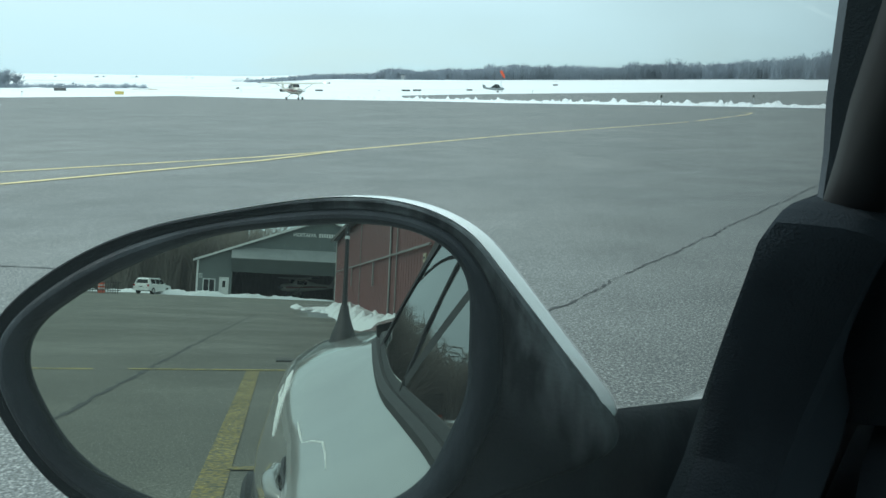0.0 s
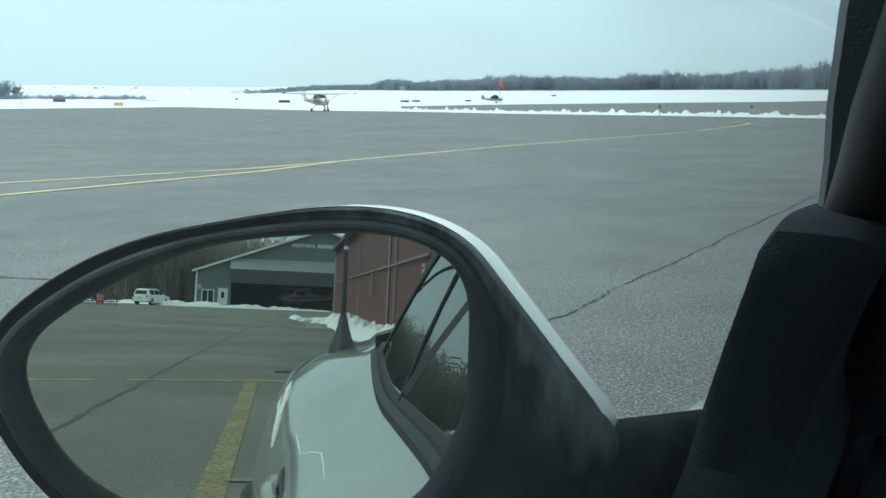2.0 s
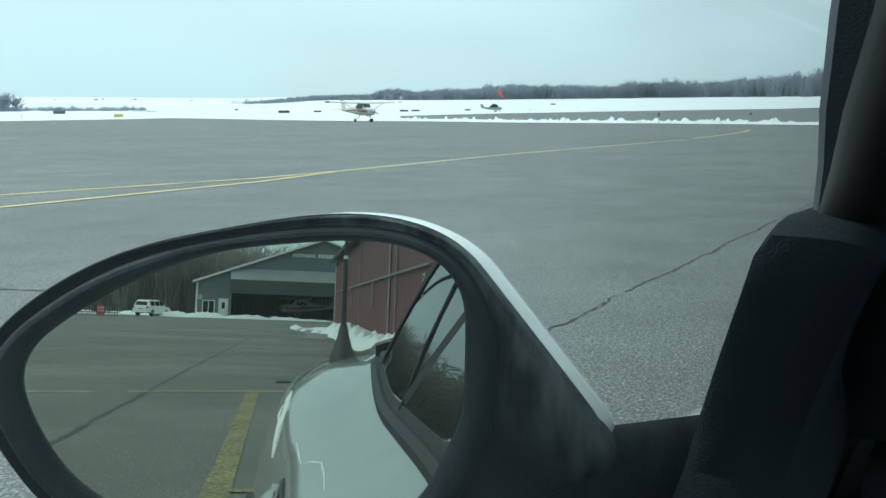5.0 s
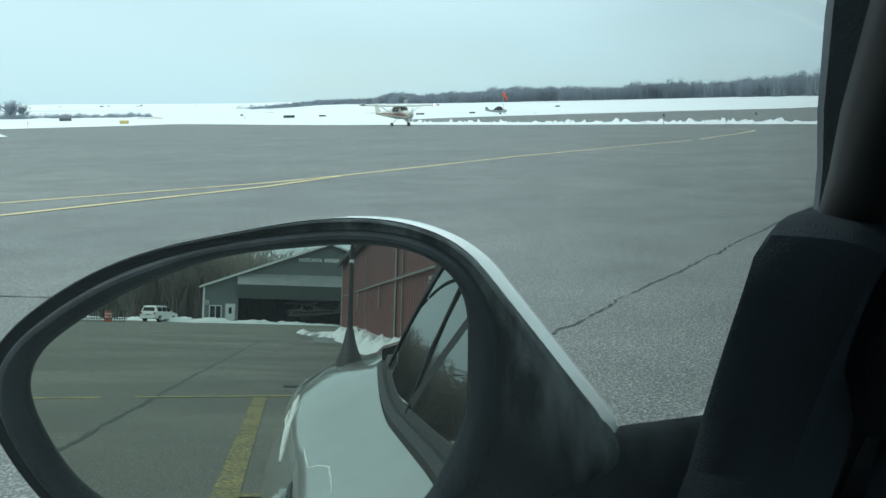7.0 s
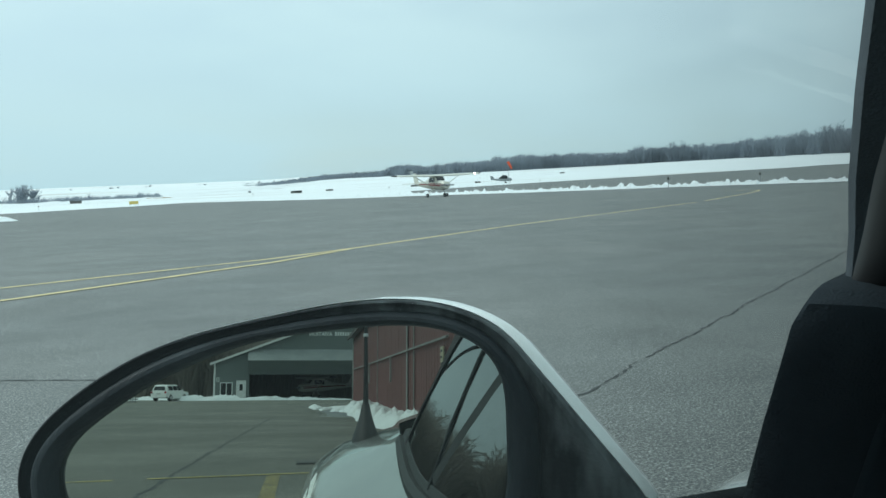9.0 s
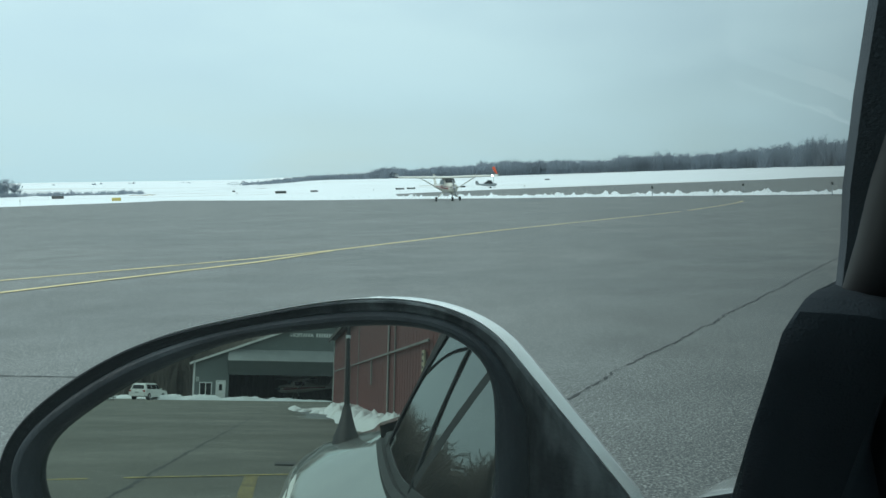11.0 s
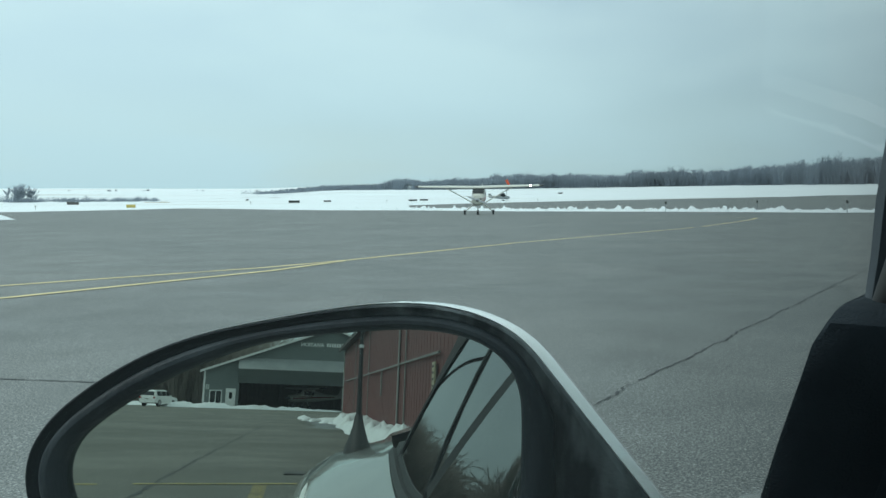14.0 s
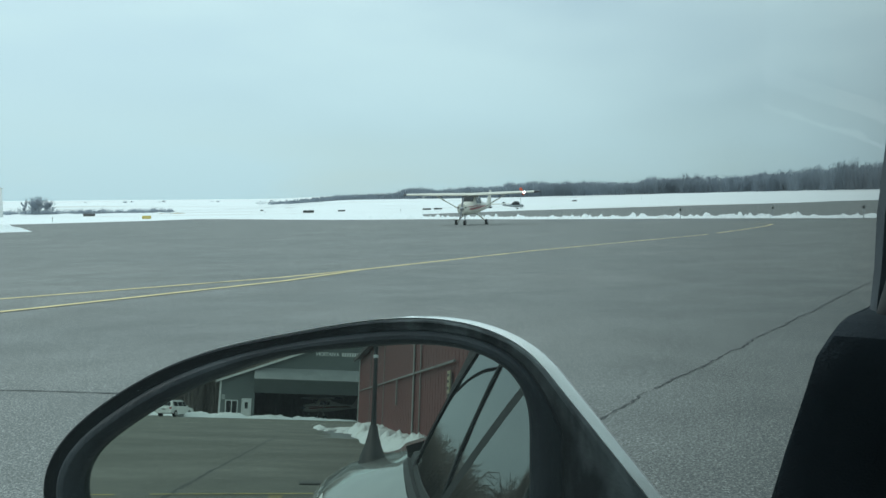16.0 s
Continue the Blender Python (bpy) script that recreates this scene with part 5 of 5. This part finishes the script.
def hangar():
    """Grey gabled hangar; its front is at y = 0 and looks towards +y."""
    H0, YB = -103.0, -0.43
    x, y = by_car(-11.0, H0)
    h = root("hangar", pose(x, y, YB, 0, 0, -CAR_AZ - 2.0), "grey metal hangar with a half-open folding door", "hangar")
    W, EAVE, PEAK, LONG = 27.6, 4.05, 9.2, 30.0

    def top(u):
        return EAVE + (PEAK - EAVE) * (1 - abs(u - W / 2) / (W / 2))

    door, win = (2.45, 3.35, -0.01, 2.08), (0.62, 1.98, 0.45, 1.95)
    gap = (3.75, 22.0, -0.31, 5.6)
    cut_wall("front_wall", h, HANGAR_GREY, 0, W, top, [door, win, gap], 0.2, "grey metal siding front")
    n = int(W / 0.45)
    rib = box(-0.02, 0.02, 0, 0.022, 0, 1)
    me = bpy.data.meshes.new("rib")
    rib.to_mesh(me)
    rib.free()
    me.materials.append(HANGAR_GREY)
    for i in range(1, n):
        u = i * 0.45
        for z0, z1 in ([(0.0, 5.6)] if u < 3.75 or u > 22.0 else []) + [(5.6, top(u))]:
            if z1 is None or (z0 < 5 and (door[0] - 0.1 < u < door[1] + 0.1 or win[0] - 0.1 < u < win[1] + 0.1)):
                continue
            z1 = min(z1, top(u)) - 0.03
            if z1 - z0 < 0.2:
                continue
            r = new("rib", me)
            r.parent, r.location, r.scale = h, (u, 0.0, z0), (1, 1, z1 - z0)
    for u, name in ((-0.02, "side_wall"), (W - 0.13, "side_wall")):
        part(name, box(u, u + 0.15, -LONG, -0.201, -0.3, EAVE - 0.004), HANGAR_GREY, h)
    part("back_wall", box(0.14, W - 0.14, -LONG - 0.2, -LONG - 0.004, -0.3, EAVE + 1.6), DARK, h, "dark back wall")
    part("hangar_floor", box(0.14, W - 0.14, -LONG, -0.21, -0.3, 0.02), CONCRETE, h, "grey concrete floor")
    for s in (0, 1):
        a, b = (-0.5, W / 2) if s == 0 else (W + 0.5, W / 2)
        za, zb = EAVE - 0.16, PEAK + 0.02
        part("roof", loft([[(a, yy, za + 0.02), (b, yy, zb + 0.02), (b, yy, zb + 0.14), (a, yy, za + 0.14)] for yy in (0.45, -LONG - 0.6)]), ROOF_METAL, h, "grey metal roof slope")
        part("verge_board", loft([[(a, yy, za - 0.08), (b, yy, zb - 0.08), (b, yy, zb + 0.17), (a, yy, za + 0.17)] for yy in (0.46, 0.52)]), WHITE_TRIM, h, "white verge board")
    part("corner_board", box(-0.10, 0.10, -0.1, 0.06, -0.3, EAVE - 0.1), WHITE_TRIM, h, "white corner board")
    # folding door, half raised
    part("upper_door_leaf", loft([[(u, yy, z) for yy, z in ((0.02, 5.6), (1.25, 4.35), (1.20, 4.28), (-0.05, 5.52))] for u in (3.6, 22.1)]), LEAF_SKYLIT, h, "upper leaf of the folding door, pale with sky light in its colour")
    part("lower_door_leaf", loft([[(u, yy, z) for yy, z in ((1.20, 4.30), (0.10, 2.80), (0.02, 2.84), (1.12, 4.34))] for u in (3.65, 22.05)]), HANGAR_GREY, h, "grey lower leaf of the folding door")
    part("door_jamb", box(3.55, 3.75, -0.2, 0.06, -0.3, 5.6), HANGAR_GREY, h)
    d = part("door", box(door[0] + 0.06, door[1] - 0.06, -0.08, 0.01, 0.0, 2.02, 0.01), WHITE_TRIM, h, "white half-glazed door")
    part("door_pane", box(door[0] + 0.28, door[1] - 0.28, 0.012, 0.022, 1.05, 1.75), DARK_GLASS, d, "dark glass in the door")
    part("door_knob", disc((door[0] + 0.16, 0.04, 0.98), "y", 0.035, 0.035, 0.06, 10), METAL, d)
    for a, b, c, e in ((door[0] - 0.08, door[0] + 0.05, -0.1, 2.16), (door[1] - 0.05, door[1] + 0.08, -0.1, 2.16), (door[0] + 0.05, door[1] - 0.05, 2.03, 2.16)):
        part("door_casing", box(a, b, -0.1, 0.035, c, e), WHITE_TRIM, h)
    w = part("window_frame", box(win[0], win[1], -0.06, 0.03, win[2], win[2] + 0.10), WHITE_TRIM, h, "white double window")
    for a, b, c, e in ((win[0], win[1], win[3] - 0.10, win[3]), (win[0], win[0] + 0.1, win[2] + 0.1, win[3] - 0.1), (win[1] - 0.1, win[1], win[2] + 0.1, win[3] - 0.1), (1.26, 1.34, win[2] + 0.1, win[3] - 0.1)):
        part("frame_bar", box(a, b, -0.06, 0.03, c, e), WHITE_TRIM, w)
    for a, b in ((win[0] + 0.1, 1.26), (1.34, win[1] - 0.1)):
        part("pane", box(a, b, -0.04, -0.02, win[2] + 0.1, win[3] - 0.1), DARK_GLASS, w)
    part("wall_notice", box(0.2, 0.55, 0.004, 0.03, 2.0, 2.5), DOOR_PALE, h, "small pale notice with dark bars")
    for z in (2.1, 2.22, 2.34):
        part("notice_bar", box(0.26, 0.49, 0.031, 0.036, z, z + 0.05), SIGN_BACK, h)
    # raised sign: a bar for the name, then the word that says what it is
    sx, sz = 15.05, 7.15
    for i in range(7):
        part("sign_bar", box(sx - 0.22 - i * 0.28, sx - 0.02 - i * 0.28, 0.004, 0.05, sz, sz + 0.42, 0.01), WHITE_TRIM, h, "plain white sign bar")
    word = bpy.data.curves.new("sign_word", "FONT")
    word.body, word.size, word.extrude, word.offset, word.align_x = "AVIATION", 0.56, 0.02, 0.018, "LEFT"
    tmp = new("sign_word_curve", word)
    me = bpy.data.meshes.new_from_object(tmp.evaluated_get(bpy.context.evaluated_depsgraph_get()))
    bpy.data.objects.remove(tmp)
    me.materials.append(WHITE_TRIM)
    sign = new("sign_word", me)
    sign.parent, sign.matrix_basis = h, Matrix.Translation((12.85, 0.03, sz)) @ Matrix(((-1, 0, 0, 0), (0, 0, 1, 0), (0, 1, 0, 0), (0, 0, 0, 1)))
    sign["label"] = "white raised lettering"
    # an aircraft kept inside
    inside, _, _ = high_wing_plane(h.matrix_basis @ pose(11.5, -9.0, 0.02, 0, 0, 70), "pale high-wing airplane kept in the dark hangar", lights=False)
    for u, v, rx, ry, hh in ((-2.0, 1.2, 3.0, 0.8, 0.55), (1.2, 1.4, 2.6, 0.7, 0.55), (5.5, 1.6, 3.6, 0.6, 0.42), (9.5, 1.6, 3.0, 0.5, 0.35), (13.0, 1.6, 2.6, 0.4, 0.2)):
        p = h.matrix_basis @ Vector((u, v, 0))
        pile("snow_pile", (p.x, p.y), rx, ry, hh, "low shovelled snow along the hangar front", -CAR_AZ, seg=40, rings=12, seed=u)


def red_building():
    """Long red metal building whose wall runs along the car's side of the apron; y runs back along the wall."""
    x, y = by_car(2.05, -58.0)
    b = root("red_building", pose(x, y, -0.2, 0, 0, -CAR_AZ), "long red metal building with white strips and a sliding-door rail", "building")
    EAVE, LONG, DEEP = 4.3, 46.0, 14.0
    part("wall", box(0.0, 0.2, 0.0, LONG, -0.3, EAVE), RED_SIDING, b, "red ribbed metal siding")
    part("end_wall", box(0.2, DEEP, -0.0, 0.2, -0.3, EAVE), RED_SIDING, b)
    part("end_wall", box(0.2, DEEP, LONG - 0.2, LONG, -0.3, EAVE), RED_SIDING, b)
    part("back_wall", box(DEEP - 0.2, DEEP, 0.2, LONG - 0.2, -0.3, EAVE), RED_SIDING, b)
    rib = box(-0.005, 0.0, -0.02, 0.02, 0.0, EAVE - 0.02)
    me = bpy.data.meshes.new("rib")
    rib.to_mesh(me)
    rib.free()
    me.materials.append(RED_SIDING)
    for i in range(1, int(LONG / 0.5)):
        r = new("rib", me)
        r.parent, r.location = b, (0.0, i * 0.5, 0.0)
    for s, xa, xb in ((0, -0.35, DEEP / 2), (1, DEEP + 0.35, DEEP / 2)):
        part("roof", loft([[(xa, yy, EAVE - 0.05), (xb, yy, EAVE + 2.6), (xb, yy, EAVE + 2.75), (xa, yy, EAVE + 0.08)] for yy in (-0.4, LONG + 0.4)]), ROOF_METAL, b, "grey metal roof")
    part("eave_board", box(-0.40, -0.34, -0.4, LONG + 0.4, EAVE - 0.10, EAVE + 0.10), DARK, b, "dark eaves gutter")
    part("corner_board", box(-0.06, 0.16, -0.03, 0.16, -0.3, EAVE - 0.05), DOOR_PALE, b, "pale corner board")
    for yy, w in ((12.0, 0.16), (21.0, 0.14), (32.4, 0.32), (34.1, 0.12)):
        part("wall_strip", box(-0.05, -0.028, yy - w / 2, yy + w / 2, 0.0, EAVE - 0.1), STRIP_GREY, b, "weathered upright strip")
    part("sliding_rail", box(-0.12, -0.06, 2.0, 40.5, 2.29, 2.345, 0.01), STRIP_GREY, b, "pale sliding-door rail")
    for yy in (16.5, 27.5):
        part("rail_bracket", box(-0.10, -0.055, yy - 0.10, yy + 0.10, 1.45, 2.27), STRIP_GREY, b, "short pale hanger under the rail")
    notice = part("wall_notice", box(-0.09, -0.05, 39.5, 39.85, 1.55, 2.15, 0.01), CREAM, b, "cream notice board on the red wall")
    for z in (1.62, 1.76, 1.90, 2.03):
        part("notice_bar", box(-0.096, -0.091, 39.57, 39.78, z, z + 0.05), SIGN_BACK, notice)
    for u, v, rx, ry, hh, sd in ((1.7, -33, 0.8, 5.0, 0.5, 1), (1.65, -39, 0.8, 5.0, 0.55, 4), (1.75, -46, 0.8, 5.0, 0.5, 2), (1.4, -52, 0.8, 3.5, 0.2, 3), (1.8, -27, 0.7, 4.0, 0.5, 5), (1.8, -21, 0.6, 4.0, 0.45, 7), (1.2, -56, 0.9, 2.0, 0.12, 6)):
        pile("snow_pile", by_car(u, v), rx, ry, hh, "heap of ploughed snow against the red building", -CAR_AZ, seg=56, rings=24, seed=sd * 3.7)
    rng = random.Random(21)
    for i in range(16):
        f = rng.random()
        k = rng.uniform(0.12, 0.4)
        pile("snow_clod", by_car(-0.5 + 1.5 * f + rng.uniform(-0.25, 0.25), -56 + 12 * f + rng.uniform(-2, 2)), k, k * rng.uniform(0.8, 2.2), 0.5 * k, "small clods of ploughed snow on asphalt", -CAR_AZ, seg=14, rings=5, seed=i * 1.3)


def white_suv():
    x, y = by_car(-15.4, -101.0)
    c = root("parked_suv", pose(x, y, ground_z(x, y), 0, 0, 30 - math.degrees(math.atan2(x, y))), "white sport utility vehicle parked by the woods", "suv")
    prof = [(-2.25, 0.45), (-2.32, 0.75), (-2.25, 1.05), (-1.2, 1.08), (0.9, 1.06), (1.3, 1.03), (2.2, 0.88), (2.32, 0.65), (2.25, 0.40)]
    rings = []
    for f, inset in ((-1.0, 0.10), (-0.97, 0.0), (0.97, 0.0), (1.0, 0.10)):
        rings.append([(0.93 * f, yy * (1 - inset * 0.1), z - (inset * 0.3 if z > 0.9 else -inset * 0.3)) for yy, z in prof + [(1.6, 0.30), (-1.6, 0.30)]])
    part("body", loft(rings), SHELL_WHITE, c, "white bodywork")
    cab = [[(w * s, yy, z) for s in (-1, -0.8, 0, 0.8, 1)] for yy, z, w in ((-2.2, 1.06, 0.84), (-1.95, 1.62, 0.68), (-1.6, 1.72, 0.66), (-0.2, 1.74, 0.66), (0.35, 1.66, 0.66), (1.15, 1.06, 0.82))]
    part("roof", loft([[(-0.86, yy, 1.05)] + [(p[0], p[1], p[2]) for p in row] + [(0.86, yy, 1.05)] for row, yy in zip(cab, (-2.2, -1.95, -1.6, -0.2, 0.35, 1.15))], closed=False), SHELL_WHITE, c, "white roof and posts")
    part("rear_window", loft([[(w * s, yy, z) for s in (-1, 0, 1)] for yy, z, w in ((-2.19, 1.14, 0.70), (-2.02, 1.54, 0.60))], closed=False), DARK_GLASS, c, "dark rear window")
    for s in (-1, 1):
        for y0, y1 in ((-1.75, -0.9), (-0.8, 0.05), (0.12, 0.85)):
            part("side_window", loft([[(s * w, yy, z) for yy in (y0, y1 - (0.35 if y1 > 0.5 and z > 1.3 else 0))] for w, z in ((0.872, 1.12), (0.725, 1.58))], closed=False), DARK_GLASS, c, "dark side window")
        part("tail_lamp", box(s * 0.80 - 0.10, s * 0.80 + 0.10, -2.36, -2.24, 0.84, 1.02, 0.02), TAIL_RED, c, "red tail lamp")
        part("side_mirror", box(s * 1.0 - 0.09, s * 1.0 + 0.09, 0.75, 0.87, 1.08, 1.22, 0.03), SHELL_WHITE, c)
        for yy in (-1.4, 1.42):
            wheel = new("wheel")
            wheel.parent, wheel.location = c, (s * 0.82, yy, 0.36)
            part("tyre", disc((0, 0, 0), "x", 0.36, 0.36, 0.25, 24), TYRE, wheel)
            part("rim", disc((s * 0.10, 0, 0), "x", 0.22, 0.22, 0.07, 16), ALLOY, wheel)
    part("number_plate", box(-0.26, 0.26, -2.36, -2.31, 0.72, 0.84), WHITE_TRIM, c, "pale number plate with a plain bar")
    part("plate_bar", box(-0.18, 0.18, -2.366, -2.361, 0.75, 0.81), SIGN_BACK, c)
    part("rear_bumper", box(-0.88, 0.88, -2.36, -2.2, 0.36, 0.60, 0.05), SHELL_WHITE, c)


def fence():
    f = root("fence", pose(*by_car(-24.0, -86.0), -0.36, 0, 0, -CAR_AZ), "grey slatted fence by the woods", "fence")
    for i in range(36):
        part("slat", box(i * 0.22, i * 0.22 + 0.07, -0.02, 0.02, 0.0, 1.25 + 0.05 * math.sin(i * 2.1)), IRON, f)
    for z in (0.3, 1.0):
        part("rail", box(-0.1, 8.0, 0.021, 0.06, z, z + 0.09), IRON, f)
    b = root("orange_barrel", pose(*by_car(-18.9, -92.0), -0.39), "orange traffic barrel beside the fence", "traffic barrel")
    part("drum", disc((0, 0, 0.5), "z", 0.34, 0.28, 1.0, 20), ORANGE, b)
    for z in (0.45, 0.75):
        part("band", disc((0, 0, z), "z", 0.345, 0.335, 0.1, 20), WHITE_TRIM, b, "pale band")
    for u, v, rx, ry, hh in ((-18.5, -110, 6, 1.2, 0.4), (-13, -111, 5, 1.0, 0.4), (-26, -108, 6, 1.2, 0.4)):
        pile("snow_pile", by_car(u, v), rx, ry, hh, "low snow bank before the woods", -CAR_AZ, seg=40, rings=12, seed=u)


def drain():
    d = root("drain_grate", pose(*by_car(-0.78, -13.4), 0.004, 0, 0, -CAR_AZ), "dark iron drain grate set in asphalt", "drain grate")
    part("frame", box(-0.17, 0.17, -0.28, 0.28, 0.0, 0.012), GAP_DARK, d)
    for i in range(7):
        part("bar", box(-0.145 + i * 0.043, -0.12 + i * 0.043, -0.25, 0.25, 0.013, 0.022), IRON, d)


ground_sheet()
markings()
snow()
airfield()
trees()
own_car()
hangar()
red_building()
white_suv()
fence()
drain()
TAXIER, PROP, WHEELS = high_wing_plane(pose(-22.4, 138.2, 0.4), "cream high-wing airplane taxiing with its landing light on")

# seconds, place on the apron, turn from the way to the camera
TAXI = [(0.0, -22.4, 138.2, 30), (1.5, -18.6, 131.8, 32), (3.5, -13.5, 123.4, 35), (4.0, -12.3, 121.2, 36), (5.5, -8.9, 116.0, 38), (7.0, -5.6, 111.0, 38), (9.0, -1.75, 103.2, 31), (10.0, -0.2, 98.6, 24),
        (11.2, 1.3, 92.8, 14), (12.5, 2.45, 87.2, 4), (13.0, 2.65, 85.0, 0), (14.5, 2.3, 79.0, -8), (15.0, 1.8, 77.0, -11), (16.0, 0.55, 73.0, -19)]


def motions():
    walk(TAXIER, [(t, pose(x, y, ground_z(x, y) + 0.005, 0, 0, 180 + a)) for t, x, y, a in TAXI])
    walk(PROP, [(i * 0.05, pose(0, 2.32, 1.28, 0, (i * 70) % 360, 0)) for i in range(321)])
    ts, run = [r[0] for r in TAXI], [0.0]
    for a, b in zip(TAXI, TAXI[1:]):
        run.append(run[-1] + math.hypot(b[1] - a[1], b[2] - a[2]))
    for wheel, r in WHEELS:
        place = wheel.location.copy()
        walk(wheel, [(i * 0.05, pose(*place, -math.degrees(float(np.interp(i * 0.05, ts, run)) / r) % 360, 0, 0)) for i in range(321)])


motions()
